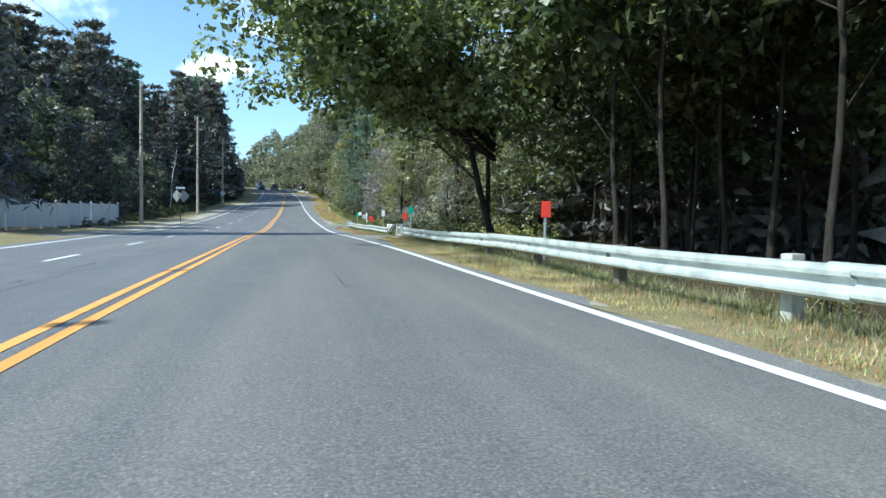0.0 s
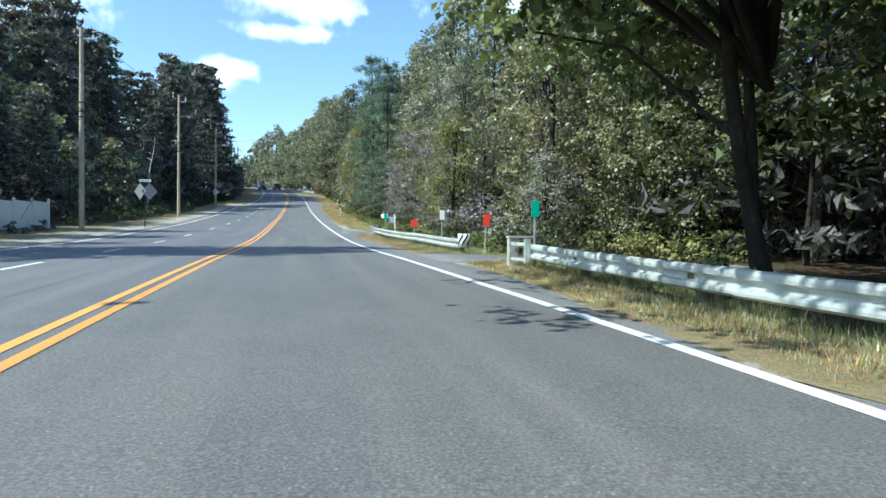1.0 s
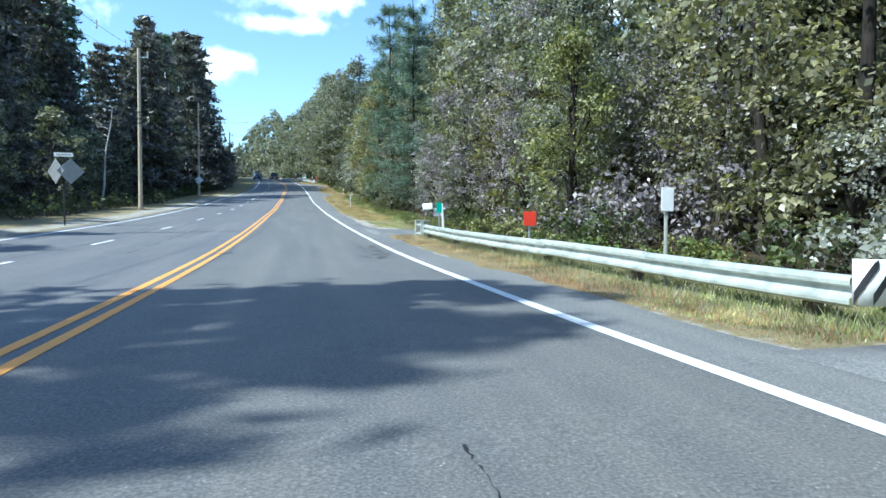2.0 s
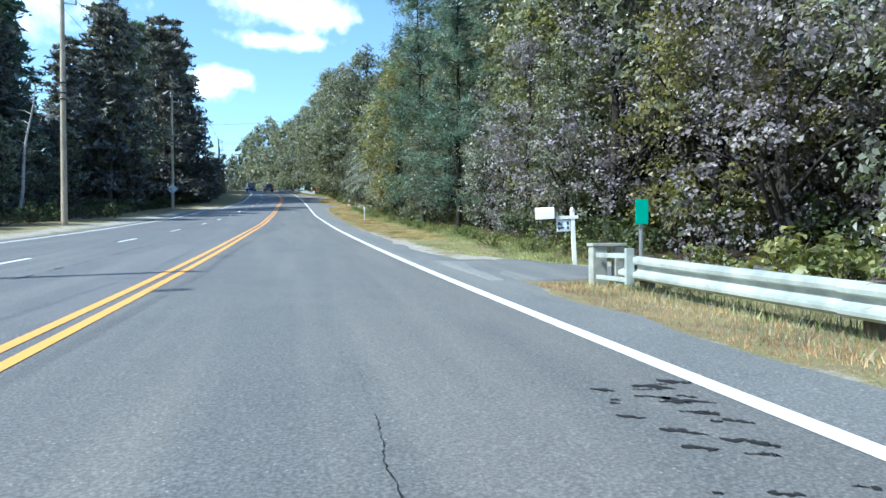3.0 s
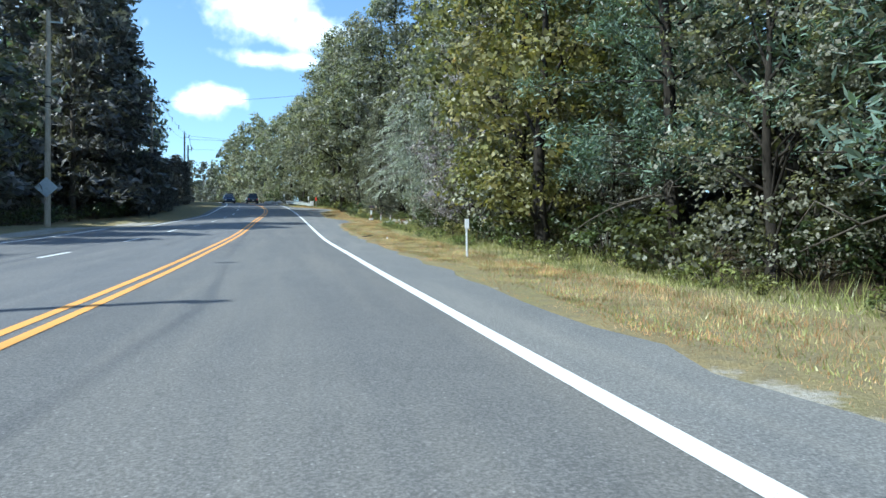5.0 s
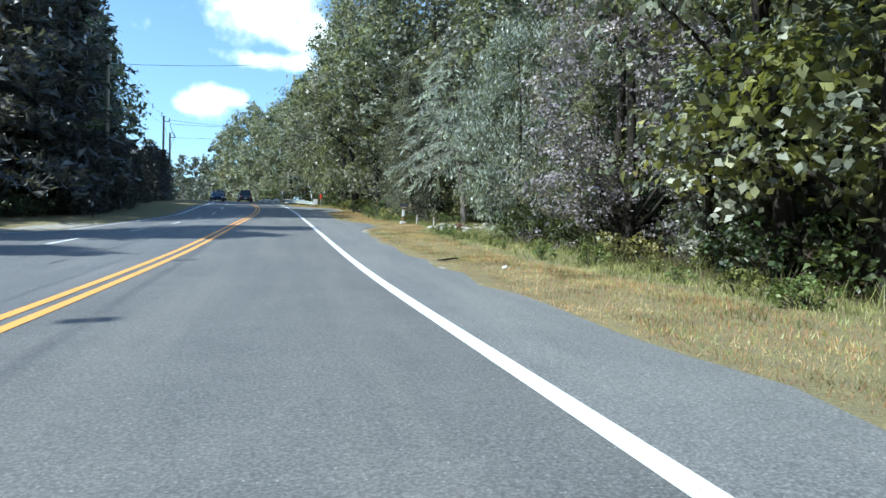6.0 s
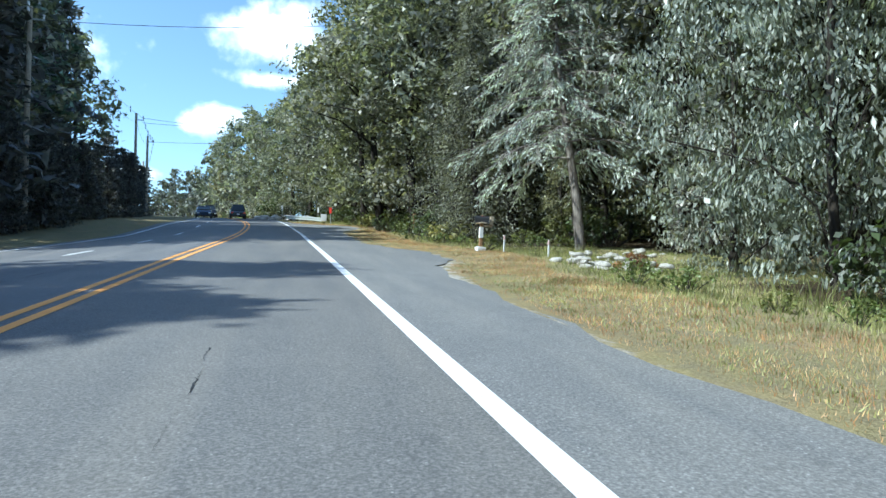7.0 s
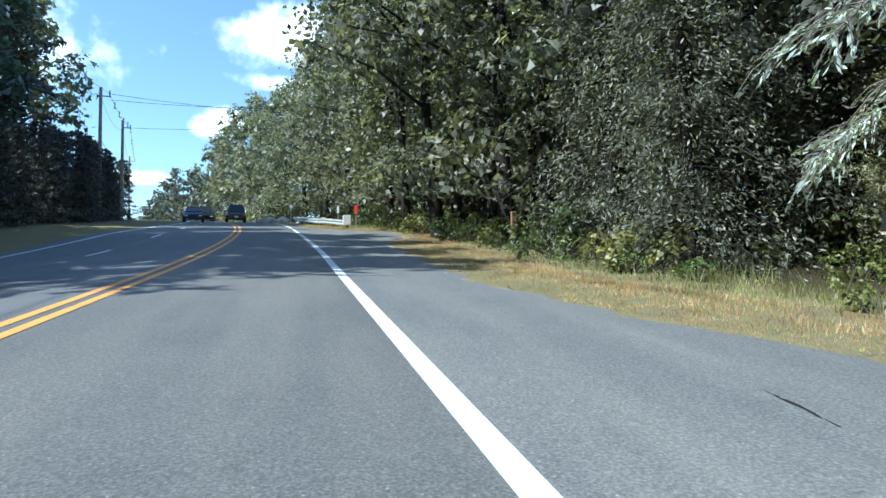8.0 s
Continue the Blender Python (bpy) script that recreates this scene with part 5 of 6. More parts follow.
def rail_thing(p0, p1, label):
    zb = gz(*p0)
    ob = empty("guardrail", p0[0], p0[1], zb)
    length = math.dist(p0, p1)
    segs = max(1, round(length / 3.8))
    for s in range(segs):
        a = [p0[c] + (p1[c] - p0[c]) * s / segs for c in (0, 1)]
        b = [p0[c] + (p1[c] - p0[c]) * ((s + 1) / segs + 0.3 / length) for c in (0, 1)]
        v, f = rail_beam(a, b, zb, 6)
        jog = 0.006 * (s % 2)
        v = [(x - p0[0] - jog, y - p0[1], z + 0.012 * math.sin(s * 2.1)) for x, y, z in v]
        o = part("beam", mesh_np("beam", v, f, M_STEEL), M_STEEL, ob)
        md = o.modifiers.new("thick", "SOLIDIFY")
        md.thickness = 0.006
    for d in np.arange(0.8, length, 3.8):
        q = d / length
        x, y = p0[0] + (p1[0] - p0[0]) * q, p0[1] + (p1[1] - p0[1]) * q
        pale = abs(y - 5.8) < 1.5
        wood = M_POST if pale else M_TIMBER
        o = part("post", boxed(0.14, 0.31, -0.085, 0.085, -0.4, 0.75 if pale else 0.71, bevel=0.015), wood, ob, "weathered pale timber post" if pale else "dark timber post")
        o.location = (x - p0[0], y - p0[1], gz(x, y) - zb + float(rail_drop(y)))
        o.rotation_euler = (0.02 * math.sin(d), 0.03 * math.cos(d * 1.7), 0)
        part("spacer_block", boxed(0.0, 0.14, -0.075, 0.075, 0.38, 0.69, bevel=0.01), wood, o)
    return tagged(ob, label, "guardrail", "guardrails")


def end_frame(rail, p0, p1):
    """The timber and steel frame that closes a rail's end."""
    zb = gz(*p0)
    x, y = p1[0] - p0[0], p1[1] - p0[1]
    z = gz(*p1) - zb + float(rail_drop(p1[1]))
    e = part("end_post", boxed(-0.16, 0.10, -0.06, 0.12, -0.3, 0.80, bevel=0.015), M_POST, rail, "broad pale end post")
    e.location = (x, y, z)
    part("cap", boxed(-0.18, 0.46, -0.08, 0.14, 0.805, 0.86, bevel=0.01), M_POST, e)
    part("brace", boxed(0.26, 0.43, -0.05, 0.11, -0.3, 0.80, bevel=0.015), M_POST, e)
    part("plate", boxed(-0.15, -0.01, -1.12, -1.06, 0.22, 0.78, bevel=0.01), M_STEEL, e, "grey steel end plate")
    part("rail_bar", boxed(-0.13, -0.09, -1.05, -0.09, 0.62, 0.70, bevel=0.012), M_STEEL, e)
    part("rail_bar", boxed(-0.13, -0.09, -1.05, -0.09, 0.26, 0.33, bevel=0.012), M_STEEL, e)


R1 = ((4.85, -14.0), (5.5, 31.0))
R2 = ((6.05, 39.6), (5.25, 59.4))
r1 = rail_thing(*R1, "galvanised steel guardrail on weathered timber posts")
end_frame(r1, R1[0], (5.4, 32.0))
r2 = rail_thing(*R2, "galvanised steel guardrail with a black-and-white striped end")
end_frame(r2, R2[0], (5.2, 60.4))


def chevron_end(rail):
    """Rounded buffer plate with slanting black stripes."""
    n, v, f = 9, [], []
    for i in range(n):
        a = math.pi * i / (n - 1)
        for z in (0.24, 0.74):
            v.append((0.07 - 0.24 * math.cos(a), -0.10 - 0.20 * math.sin(a), z))
    f = [(2 * i, 2 * i + 2, 2 * i + 3, 2 * i + 1) for i in range(n - 1)]
    o = part("buffer_plate", smooth(mesh_np("buffer_plate", v, f, M_SIGNWHITE)), M_SIGNWHITE, rail, "white rounded end plate")
    o.modifiers.new("thick", "SOLIDIFY").thickness = 0.01
    for k in range(3):
        vs, m = [], 7
        for i in range(m):
            q = i / (m - 1)
            a = math.pi * (0.05 + 0.26 * k + 0.32 * q)
            for dz in (0.0, 0.13):
                z = min(0.735, 0.245 + 0.40 * q + dz)
                vs.append((0.07 - 0.252 * math.cos(a), -0.10 - 0.212 * math.sin(a), z))
        part("stripe", mesh_np("stripe", vs, [(2 * i, 2 * i + 2, 2 * i + 3, 2 * i + 1) for i in range(m - 1)], M_BLACK), M_BLACK, o, "black slanting stripe")


chevron_end(r2)
r3 = rail_thing((4.05, 173.8), (0.7, 191.0), "galvanised steel guardrail beside the curve")


e = part("end_terminal", boxed(-0.28, 0.22, -0.35, 0.05, 0.2, 0.85, bevel=0.04), M_SIGNWHITE, r3, "white boxy end terminal")


def marker(x, y, h, w, sh, mat, colour, post=M_ALU, lean=0.0):
    """A flat reflector panel on a thin channel post."""
    ob = empty("marker_post", x, y, gz(x, y))
    p = part("post", boxed(-0.03, 0.03, -0.015, 0.015, -0.3, h, bevel=0.006), post, ob)
    part("channel", boxed(-0.012, 0.012, -0.028, -0.0155, -0.2, h - 0.02), post, p)
    part("reflector", boxed(-w / 2, w / 2, -0.055, -0.035, h - sh, h + 0.02, bevel=0.008), mat, ob, colour + " reflector panel")
    ob.rotation_euler = (0.0, lean, -0.12)
    return tagged(ob, colour + " reflector panel on a thin metal post", "marker post", "marker posts")


marker(5.74, 13.7, 1.48, 0.22, 0.36, M_RED, "red", lean=0.02)
marker(7.0, 39.8, 1.48, 0.25, 0.42, M_RED, "red", M_POST, lean=0.05)
marker(6.2, 43.5, 1.62, 0.22, 0.38, M_SIGNWHITE, "white", M_POST)
marker(6.05, 32.3, 1.62, 0.20, 0.39, M_GREEN, "green")
marker(6.15, 49.8, 1.2, 0.34, 0.36, M_RED, "red")
marker(6.15, 60.7, 1.42, 0.23, 0.42, M_GREEN, "green")
marker(5.8, 102.0, 1.12, 0.13, 0.26, M_SIGNWHITE, "white", M_VINYL)
marker(4.6, 173.4, 1.5, 0.22, 0.55, M_RED, "red")
marker(0.2, 193.2, 1.7, 0.22, 0.4, M_SIGNWHITE, "white", M_VINYL)
marker(3.75, 178.6, 1.45, 0.16, 0.5, M_SIGNWHITE, "white", M_POST)
marker(-12.6, 91.0, 1.1, 0.16, 0.3, M_SIGNWHITE, "white", M_BLACK)
marker(-11.6, 146.0, 1.0, 0.14, 0.25, M_SIGNWHITE, "white", M_BLACK)


def mailbox_body(w, l, h):
    """A box with an arched top, lying along y."""
    n, v = 9, []
    for yy in (-l / 2, l / 2):
        v += [(-w / 2, yy, 0), (w / 2, yy, 0)]
        v += [(w / 2 * math.cos(math.pi * i / (n - 1)), yy, h - w / 2 + w / 2 * math.sin(math.pi * i / (n - 1))) for i in range(n)]
    k = n + 2
    ring = [0, 1] + list(range(2, k))
    f = [(ring[i], ring[(i + 1) % k], ring[(i + 1) % k] + k, ring[i] + k) for i in range(k)]
    f += [tuple(reversed(ring)), tuple(i + k for i in ring)]
    return v, f


M_SIGNBLUE = mat_plain("pale_blue_paint", (0.66, 0.74, 0.84), 0.6, 0, 0.15)


def white_mailbox_post():
    x, y = 7.8, 66.9
    ob = empty("mailbox_post", x, y, gz(x, y), -10)
    p = part("post", boxed(-0.042, 0.042, -0.042, 0.042, -0.3, 1.16, bevel=0.008), M_VINYL, ob)
    part("finial", cyl(0.062, 0.012, 1.165, 1.24, 4), M_VINYL, p)
    part("crossbar", boxed(-0.36, 0.12, -0.056, 0.036, 0.98, 1.05, bevel=0.006), M_VINYL, ob)
    pan = part("sign_panel", boxed(-0.36, -0.06, -0.03, -0.005, 0.72, 0.965, bevel=0.005), M_VINYL, ob, "small white hanging sign with dark writing")
    part("sign_face", boxed(-0.335, -0.085, -0.034, -0.0305, 0.745, 0.94), M_SIGNBLUE, pan, "pale blue face of the sign")
    for xa, xb, z, h in ((-0.325, -0.285, 0.86, 0.065), (-0.275, -0.245, 0.86, 0.035), (-0.135, -0.095, 0.86, 0.065), (-0.325, -0.29, 0.765, 0.05), (-0.28, -0.25, 0.775, 0.035), (-0.24, -0.20, 0.785, 0.03), (-0.135, -0.10, 0.765, 0.06)):
        part("writing", boxed(xa, xb, -0.039, -0.0345, z, z + h), M_BLACK, pan, "dark mark of unreadable writing")
    v, f = mailbox_body(0.2, 0.40, 0.25)
    b = part("mailbox", mesh_np("mailbox", v, f, M_VINYL), M_VINYL, ob, "white arched mailbox")
    b.matrix_basis = pose(-0.60, 0, 1.005, 0, 0, 80)
    part("door", boxed(-0.085, 0.085, -0.215, -0.202, 0.02, 0.17, bevel=0.006), M_VINYL, b)
    part("flag", boxed(0.102, 0.112, -0.05, 0.12, 0.1, 0.14, bevel=0.003), M_RED, b, "red flag")
    ob.scale = (1.3, 1.3, 1.3)
    ob.rotation_euler = (0, -0.045, radians(-10))
    tagged(ob, "white post with an arched mailbox and hanging sign", "mailbox")


M_OAKPOST = mat_bark("brown_timber", (0.40, 0.25, 0.13), (0.20, 0.12, 0.07))


def dark_mailbox_post():
    x, y = 7.69, 138.25
    ob = empty("mailbox_post", x, y, gz(x, y), 5)
    part("post", boxed(-0.055, 0.055, -0.055, 0.055, -0.2, 0.98, bevel=0.01), M_OAKPOST, ob, "leaning brown timber post")
    part("sleeve", boxed(-0.062, 0.062, -0.062, 0.062, 0.46, 0.86, bevel=0.002), M_SIGNWHITE, ob, "white reflective sheet")
    part("footing", boxed(-0.17, 0.17, -0.15, 0.15, -0.15, 0.14, bevel=0.04), M_SIGNWHITE, ob, "pale concrete footing")
    part("shelf", boxed(-0.13, 0.13, -0.22, 0.22, 0.985, 1.02, bevel=0.005), M_POLE, ob)
    v, f = mailbox_body(0.2, 0.5, 0.24)
    b = part("mailbox", mesh_np("mailbox", v, f, M_BLACK), M_BLACK, ob, "black arched mailbox")
    b.location = (0, -0.02, 1.023)
    b.rotation_euler = (0, 0, radians(75))
    part("flag", boxed(0.102, 0.114, -0.1, 0.0, 0.12, 0.26, bevel=0.003), M_RED, b, "red flag")
    part("side_arm", boxed(0.06, 0.42, -0.03, 0.03, 0.88, 0.94, bevel=0.006), M_POLE, ob)
    part("paper_holder", boxed(0.33, 0.45, -0.05, 0.05, 0.95, 1.28, bevel=0.01), M_POLE, ob, "small timber holder beside the box")
    ob.rotation_euler = (0, 0.06, radians(5))
    tagged(ob, "black mailbox on a leaning timber post", "mailbox")


white_mailbox_post()
dark_mailbox_post()


M_PINK = mat_plain("faded_pink_paint", (0.72, 0.50, 0.50), 0.7, 0, 0.2)


def stake(x, y, h, lean):
    ob = empty("marking_stake", x, y, gz(x, y))
    part("shaft", boxed(-0.025, 0.025, -0.02, 0.02, -0.2, h, bevel=0.004), M_SIGNWHITE, ob)
    part("tip", boxed(-0.027, 0.027, -0.022, 0.022, h - 0.16, h - 0.02, bevel=0.004), M_PINK, ob, "faded pink band")
    ob.rotation_euler = (0, lean, 0.3)
    tagged(ob, "short white marking stake in the grass", "stake", "marking stakes")


stake(8.5, 138.0, 0.6, 0.08)
stake(8.8, 134.7, 0.55, 0.05)


def boundary_post(x, y):
    ob = empty("boundary_post", x, y, gz(x, y))
    part("shaft", boxed(-0.085, 0.085, -0.085, 0.085, -0.3, 1.3, bevel=0.015), M_OAKPOST, ob)
    part("band", boxed(-0.09, 0.09, -0.09, 0.09, 0.05, 0.36, bevel=0.006), M_SIGNWHITE, ob, "white painted band")
    tagged(ob, "brown timber post with a white band in the grass", "post")


boundary_post(8.17, 152.8)


def stone_wall():
    """Loose field stones along the lawn, in two straggling rows."""
    rng = np.random.default_rng(8)
    x0, y0 = 9.0, 133.0
    ob = empty("stone_wall", x0, y0, gz(x0, y0))
    shapes = []
    for k in range(7):
        bm = bmesh.new()
        bmesh.ops.create_icosphere(bm, subdivisions=2, radius=1.0)
        for v in bm.verts:
            v.co = v.co * (1 + 0.5 * noise.noise(v.co * 1.5 + Vector((k * 3.1, 0, 0))))
            v.co = Vector((v.co.x * 1.35, v.co.y, max(-0.35, min(0.45, v.co.z * 0.62))))
        shapes.append(smooth(bm_mesh("stone", bm, M_STONE)))
    rows = [(8.3, 130.0, 8.9, 132.9, 24), (8.8, 132.6, 10.4, 135.8, 22), (9.4, 132.4, 12.9, 135.4, 26), (8.9, 129.0, 9.7, 132.0, 16)]
    for xa, ya, xb, yb, n in rows:
        for k in range(n):
            q = (k + rng.uniform(0, 1)) / n
            x, y = xa + (xb - xa) * q + rng.normal(0, 0.22), ya + (yb - ya) * q + rng.normal(0, 0.22)
            r = rng.uniform(0.06, 0.165)
            o = part("stone", shapes[int(rng.integers(7))], M_STONE, ob)
            o.location = (x - x0, y - y0, gz(x, y) - gz(x0, y0) + r * 0.25 + (0.16 if k % 4 == 0 else 0))
            o.scale = (r, r, r)
            o.rotation_euler = (rng.normal(0, 0.14), rng.normal(0, 0.14), rng.uniform(0, 6))
    tagged(ob, "low tumbled wall of pale field stones", "stone wall")


stone_wall()


def boulders():
    """Pale boulders on the outside of the bend and a low rubble bank behind the last guardrail."""
    rng = np.random.default_rng(18)
    for k, (x, y, r) in enumerate(((-1.9, 196.2, 0.62), (-1.05, 195.6, 0.42), (-0.55, 196.0, 0.66), (-2.75, 198.4, 0.45))):
        bm = bmesh.new()
        bmesh.ops.create_icosphere(bm, subdivisions=3, radius=1.0)
        for v in bm.verts:
            v.co = v.co * (1 + 0.35 * noise.noise(v.co * 1.1 + Vector((k * 5.3, 1, 0))) + 0.08 * noise.noise(v.co * 4 + Vector((0, k, 0))))
            v.co = Vector((v.co.x * 1.25, v.co.y, max(-0.4, v.co.z * 0.72)))
        o = smooth(bm_mesh("boulder", bm, M_STONE))
        ob = new("boulder", o)
        ob.matrix_basis = pose(x, y, gz(x, y) + 0.2 * r, rz=math.degrees(rng.uniform(0, 6)))
        ob.scale = (r, r, r)
        tagged(ob, "pale grey boulder on the grass beside the bend", "boulder", "boulders by the bend")
    x0, y0 = 1.9, 192.0
    ob = empty("stone_wall", x0, y0, gz(x0, y0))
    shapes = []
    for k in range(5):
        bm = bmesh.new()
        bmesh.ops.create_icosphere(bm, subdivisions=2, radius=1.0)
        for v in bm.verts:
            v.co = v.co * (1 + 0.4 * noise.noise(v.co * 1.4 + Vector((0, k * 4.7, 0))))
            v.co = Vector((v.co.x * 1.3, v.co.y, max(-0.4, min(0.55, v.co.z * 0.7))))
        shapes.append(smooth(bm_mesh("stone", bm, M_STONE)))
    for k in range(90):
        q = rng.uniform(0, 1)
        x, y = 0.6 + 3.0 * q + rng.normal(0, 0.12), 196.5 - 10.5 * q + rng.normal(0, 0.15)
        r = rng.uniform(0.14, 0.26)
        o = part("stone", shapes[int(rng.integers(5))], M_STONE, ob)
        o.location = (x - x0, y - y0, gz(x, y) - gz(x0, y0) + r * 0.3 + 0.22 * (k % 3))
        o.scale = (r, r, r)
        o.rotation_euler = (rng.normal(0, 0.14), rng.normal(0, 0.14), rng.uniform(0, 6))
    tagged(ob, "low rubble wall of pale stones behind the guardrail", "stone wall")


boulders()


def fence():
    """White vinyl board fence in bays between capped posts."""
    y0, y1, n = 30.0, 61.2, 13
    xa, xb = -15.6, -15.1
    ob = empty("vinyl_fence", xa, y0, gz(xa, y0))
    zb = gz(xa, y0)
    for i in range(n + 1):
        y, x = y0 + (y1 - y0) * i / n, xa + (xb - xa) * i / n
        p = part("post", boxed(-0.065, 0.065, -0.065, 0.065, -0.3, 1.80, bevel=0.008), M_VINYL, ob)
        p.location = (x - xa, y - y0, gz(x, y) - zb)
        part("cap", cyl(0.11, 0.01, 1.805, 1.90, 4), M_VINYL, p)
    board = None
    for i in range(n):
        y, x = y0 + (y1 - y0) * i / n, xa + (xb - xa) * i / n
        L = (y1 - y0) / n
        z = gz(x, y + L / 2) - zb
        for zz in (0.12, 1.6):
            r = part("rail", boxed(-0.03, 0.03, 0.07, L - 0.07, zz, zz + 0.1, bevel=0.006), M_VINYL, ob)
            r.location = (x - xa, y - y0, z)
        for k in range(12):
            if board is None:
                board = bm_mesh("board", boxed(-0.012, 0.012, 0.0, 0.182, 0.225, 1.595, bevel=0.004), M_VINYL)
            b = part("board", board, M_VINYL, ob)
            b.location = (x - xa, y - y0 + 0.08 + k * (L - 0.16) / 12, z)
    tagged(ob, "white vinyl board fence along the yard", "fence")


fence()
rngs = np.random.default_rng(77)
for x, y in ((-14.4, 55.0), (-14.5, 58.5), (-14.2, 50.0)):
    put(bush("clipped_shrub", int(y), 0.8, 0.55, M_LEAF_DARK, "small dark clipped shrub before the white fence", clumps=9, per=120, size=0.1), x, y, 1.0, rngs, "yard shrubs", set())


def road_sign():
    """Two diamond panels set in a wedge, with a street-name plate on top; seen from behind."""
    x, y = -11.0, 68.2
    ob = empty("road_sign", x, y, gz(x, y))
    part("post", boxed(-0.035, 0.035, -0.03, 0.03, -0.3, 3.35, bevel=0.006), M_BLACK, ob, "dark steel post")
    for s in (-1, 1):
        bm = boxed(-0.45, 0.45, -0.006, 0.006, -0.45, 0.45, bevel=0.004)
        bmesh.ops.rotate(bm, verts=bm.verts, matrix=Matrix.Rotation(radians(45), 3, "Y"))
        p = part("diamond_panel", bm, M_ALU, ob, "bare metal back of a diamond panel")
        p.matrix_basis = pose(s * 0.33, -0.08, 2.65, 0, 0, s * 40)
    n = part("name_plate", boxed(-0.42, 0.42, -0.008, 0.008, 3.37, 3.56, bevel=0.005), M_SIGNWHITE, ob, "pale street-name plate")
    part("writing", boxed(-0.34, 0.34, -0.0125, -0.0085, 3.43, 3.50), M_ALU, n, "grey line of unreadable writing")
    tagged(ob, "diamond road sign seen from behind on a dark post", "road sign")


road_sign()


def litter():
    x, y = 4.45, 114.4
    ob = empty("tyre_scrap", x, y, gz(x, y) + 0.03, 20)
    bm = bmesh.new()
    for k in range(7):
        a = -0.6 + 0.2 * k
        box(bm, -0.06, 0.06, 0, 0.09, 0, 0.03)
        for v in list(bm.verts)[-8:]:
            v.co = Matrix.Translation((0.34 * math.sin(a), 0.1 * math.cos(a), 0.02 + 0.02 * math.sin(3 * a))) @ Matrix.Rotation(-a * 0.5, 4, "Z") @ v.co
    part("tread", bm, M_RUBBER, ob)
    tagged(ob, "black strip of torn tyre on the verge", "litter")
    x, y = 5.0, 112.4
    ob = empty("paper_cup", x, y, gz(x, y) + 0.05, 60)
    part("cup", cyl(0.026, 0.034, -0.01, 0.085, 12), M_SIGNWHITE, ob)
    ob.rotation_euler = (radians(80), 0, 0.9)
    tagged(ob, "crushed white paper cup on the grass", "litter")


litter()


# ---------------------------------------------------------------- cars far ahead
M_GLASS = mat_plain("dark_car_glass", (0.02, 0.025, 0.03), 0.08, 0, 0.1)
M_CARBLUE = mat_plain("dark_blue_car_paint", (0.03, 0.05, 0.10), 0.25, 0.3, 0.1)
M_CARBLACK = mat_plain("black_car_paint", (0.015, 0.015, 0.018), 0.25, 0.2, 0.1)
M_CARGREY = mat_plain("grey_car_paint", (0.10, 0.11, 0.12), 0.25, 0.4, 0.1)
M_LAMP = mat_plain("clear_lamp_glass", (0.85, 0.86, 0.88), 0.1, 0, 0.05)


def loft(sections):
    """A body lofted through (y, half width, z low, z high, half width at top)."""
    v, f = [], []
    for y, w, z0, z1, wt in sections:
        v += [(-w * 0.92, y, z0), (w * 0.92, y, z0), (w, y, z0 + (z1 - z0) * 0.35), (wt, y, z1), (-wt, y, z1), (-w, y, z0 + (z1 - z0) * 0.35)]
    for i in range(len(sections) - 1):
        for j in range(6):
            a, b = i * 6 + j, i * 6 + (j + 1) % 6
            f.append((a, b, b + 6, a + 6))
    f += [tuple(range(5, -1, -1)), tuple(range(len(v) - 6, len(v)))]
    return v, f


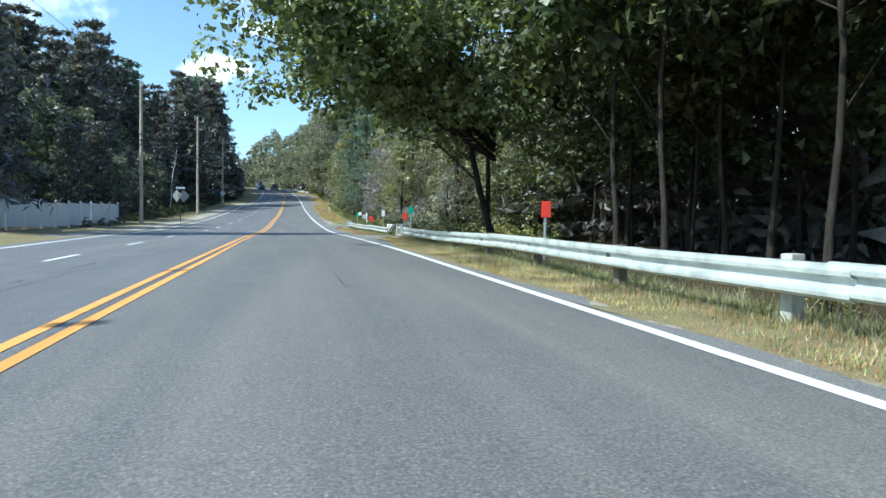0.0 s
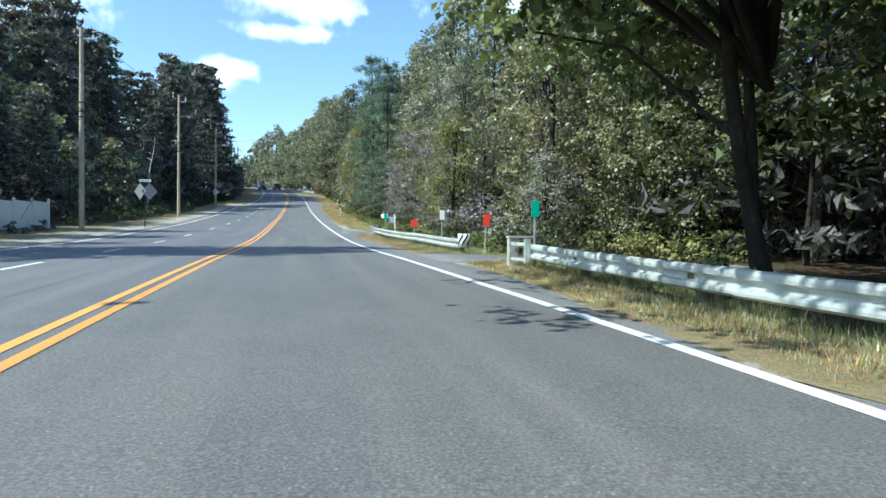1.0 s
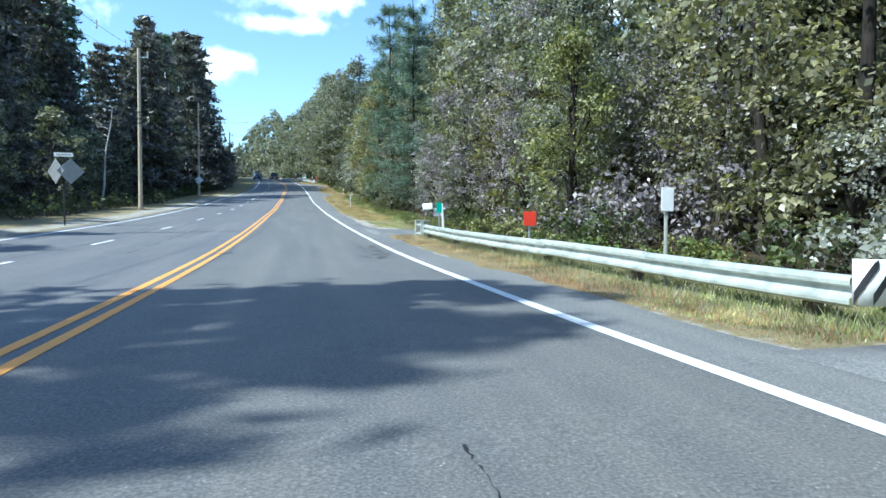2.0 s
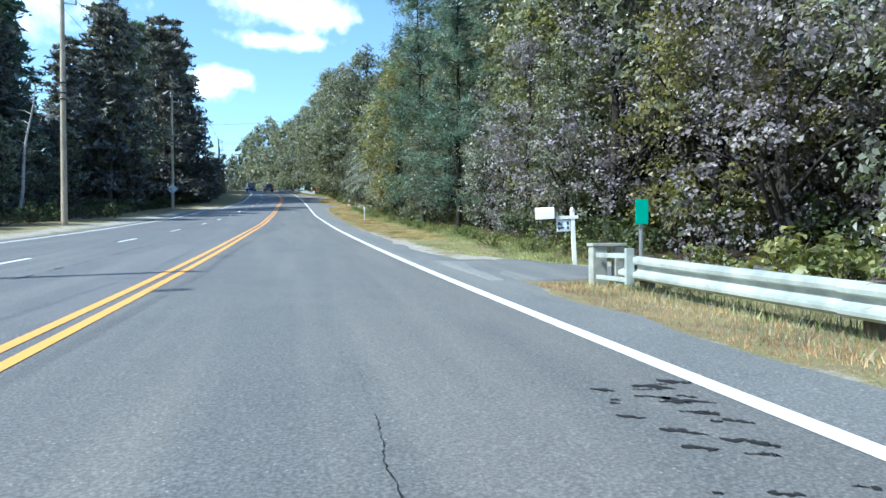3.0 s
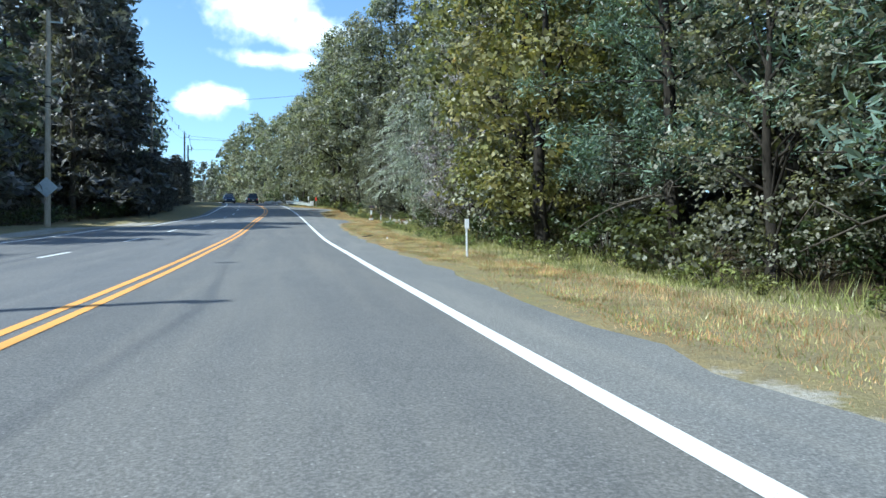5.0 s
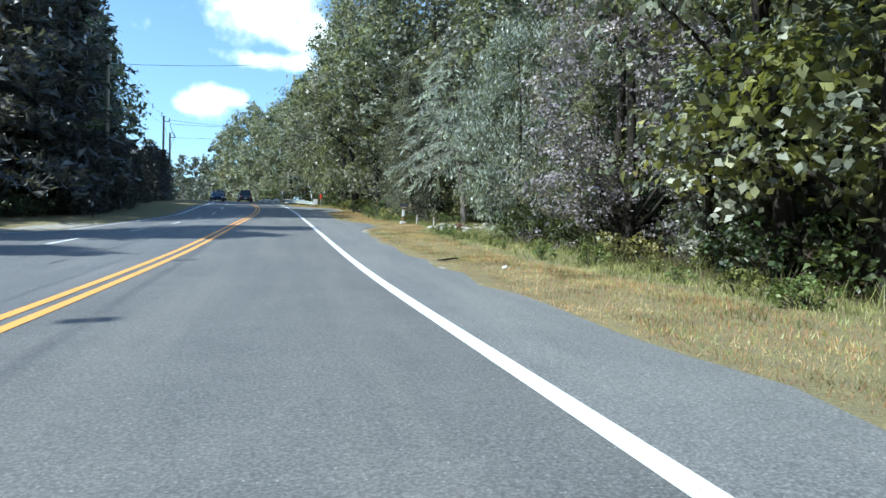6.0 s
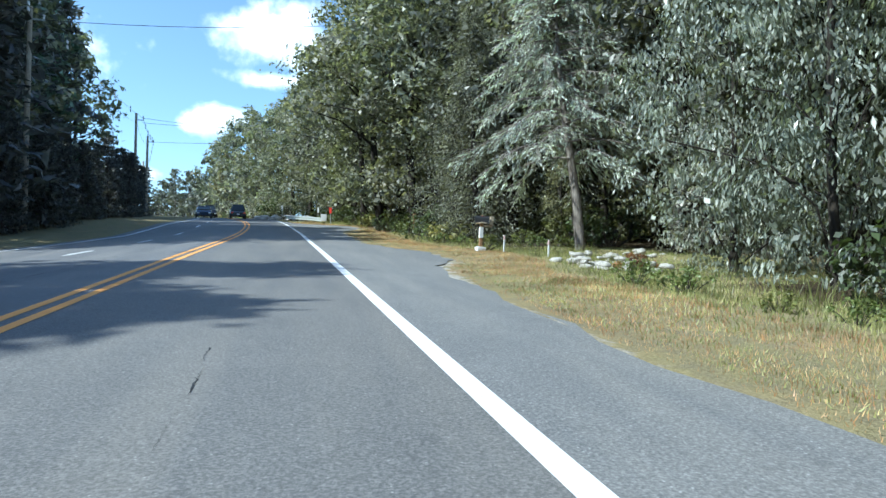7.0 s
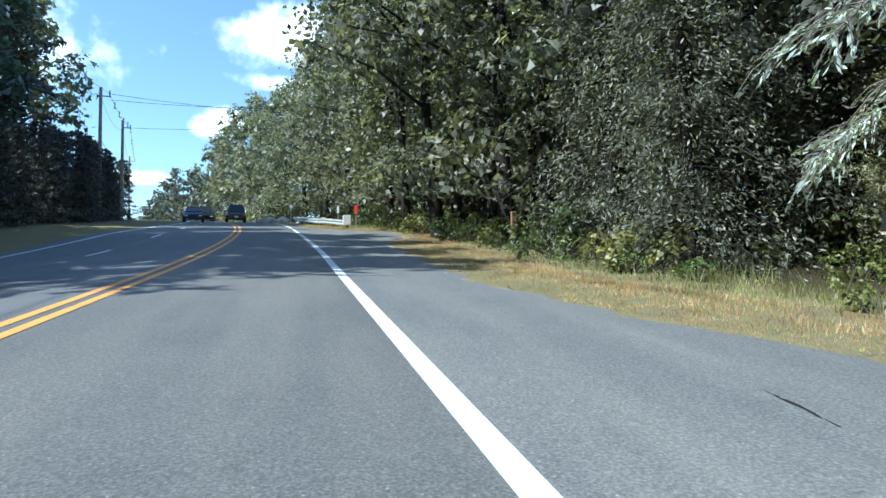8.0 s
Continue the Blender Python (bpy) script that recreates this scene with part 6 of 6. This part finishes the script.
def car(name, x, y, paint, turn, roof, label, pickup=False):
    """Front towards +y before the turn."""
    ob = empty(name, x, y, float(road_z(y)), turn)
    ob.rotation_euler = (radians(6.0) if abs(turn) < 90 else radians(-6.0), 0, radians(turn))
    v, f = loft([(-2.25, 0.80, 0.36, 0.80, 0.72), (-2.15, 0.90, 0.28, 0.98, 0.80), (-1.2, 0.92, 0.24, 1.02, 0.84), (0.9, 0.92, 0.24, 1.02, 0.84), (1.9, 0.90, 0.26, 0.90, 0.78), (2.2, 0.80, 0.34, 0.74, 0.70)])
    part("body", mesh_np("body", v, f, paint), paint, ob)
    back = -0.5 if pickup else -1.95
    v, f = loft([(back, 0.80, 1.0, 1.06, 0.76), (back + 0.25, 0.80, 1.0, roof, 0.60), (0.35, 0.80, 1.0, roof, 0.60), (1.15, 0.80, 1.0, 1.06, 0.74)])
    cab = part("cabin", mesh_np("cabin", v, f, M_GLASS), M_GLASS, ob, "dark glazed cabin")
    part("roof", boxed(-0.585, 0.585, back + 0.3, 0.35, roof + 0.003, roof + 0.04, bevel=0.015), paint, cab)
    for sx in (-1, 1):
        for wy in (-1.38, 1.38):
            bm = bmesh.new()
            bmesh.ops.create_cone(bm, cap_ends=True, segments=18, radius1=0.33, radius2=0.33, depth=0.22)
            bmesh.ops.rotate(bm, verts=bm.verts, matrix=Matrix.Rotation(radians(90), 3, "Y"))
            w = part("wheel", bm, M_RUBBER, ob, "black tyre")
            w.location = (sx * 0.84, wy, 0.33)
            bm = bmesh.new()
            bmesh.ops.create_cone(bm, cap_ends=True, segments=14, radius1=0.2, radius2=0.2, depth=0.235)
            bmesh.ops.rotate(bm, verts=bm.verts, matrix=Matrix.Rotation(radians(90), 3, "Y"))
            part("rim", bm, M_STEEL, w, "grey rim")
        part("tail_lamp", boxed(sx * 0.72 - 0.12, sx * 0.72 + 0.12, -2.27, -2.16, 0.66, 0.86, bevel=0.02), M_RED, ob, "red tail lamp")
        part("headlight", boxed(sx * 0.62 - 0.14, sx * 0.62 + 0.14, 2.12, 2.24, 0.58, 0.72, bevel=0.02), M_LAMP, ob, "clear headlight")
    part("number_plate", boxed(-0.16, 0.16, -2.275, -2.255, 0.5, 0.66, bevel=0.004), M_SIGNWHITE, ob, "pale plate")
    part("bumper", boxed(-0.82, 0.82, -2.34, -2.2, 0.32, 0.48, bevel=0.03), M_BLACK, ob)
    part("windscreen_trim", boxed(-0.6, 0.6, back + 0.1, back + 0.14, 1.1, 1.13), M_BLACK, ob)
    return tagged(ob, label, "car", "cars on the hill")


car("sport_utility_car", float(bend(198)) - 1.25, 198.0, M_CARGREY, 7.5, 1.72, "dark grey sport utility car seen from behind")
car("sedan_car", float(bend(197)) - 5.2, 197.0, M_CARBLUE, 188.0, 1.42, "dark blue sedan coming down the hill")
car("pickup_car", float(bend(212)) - 3.6, 212.0, M_CARBLACK, 192.0, 1.75, "black pickup coming down the hill", pickup=True)
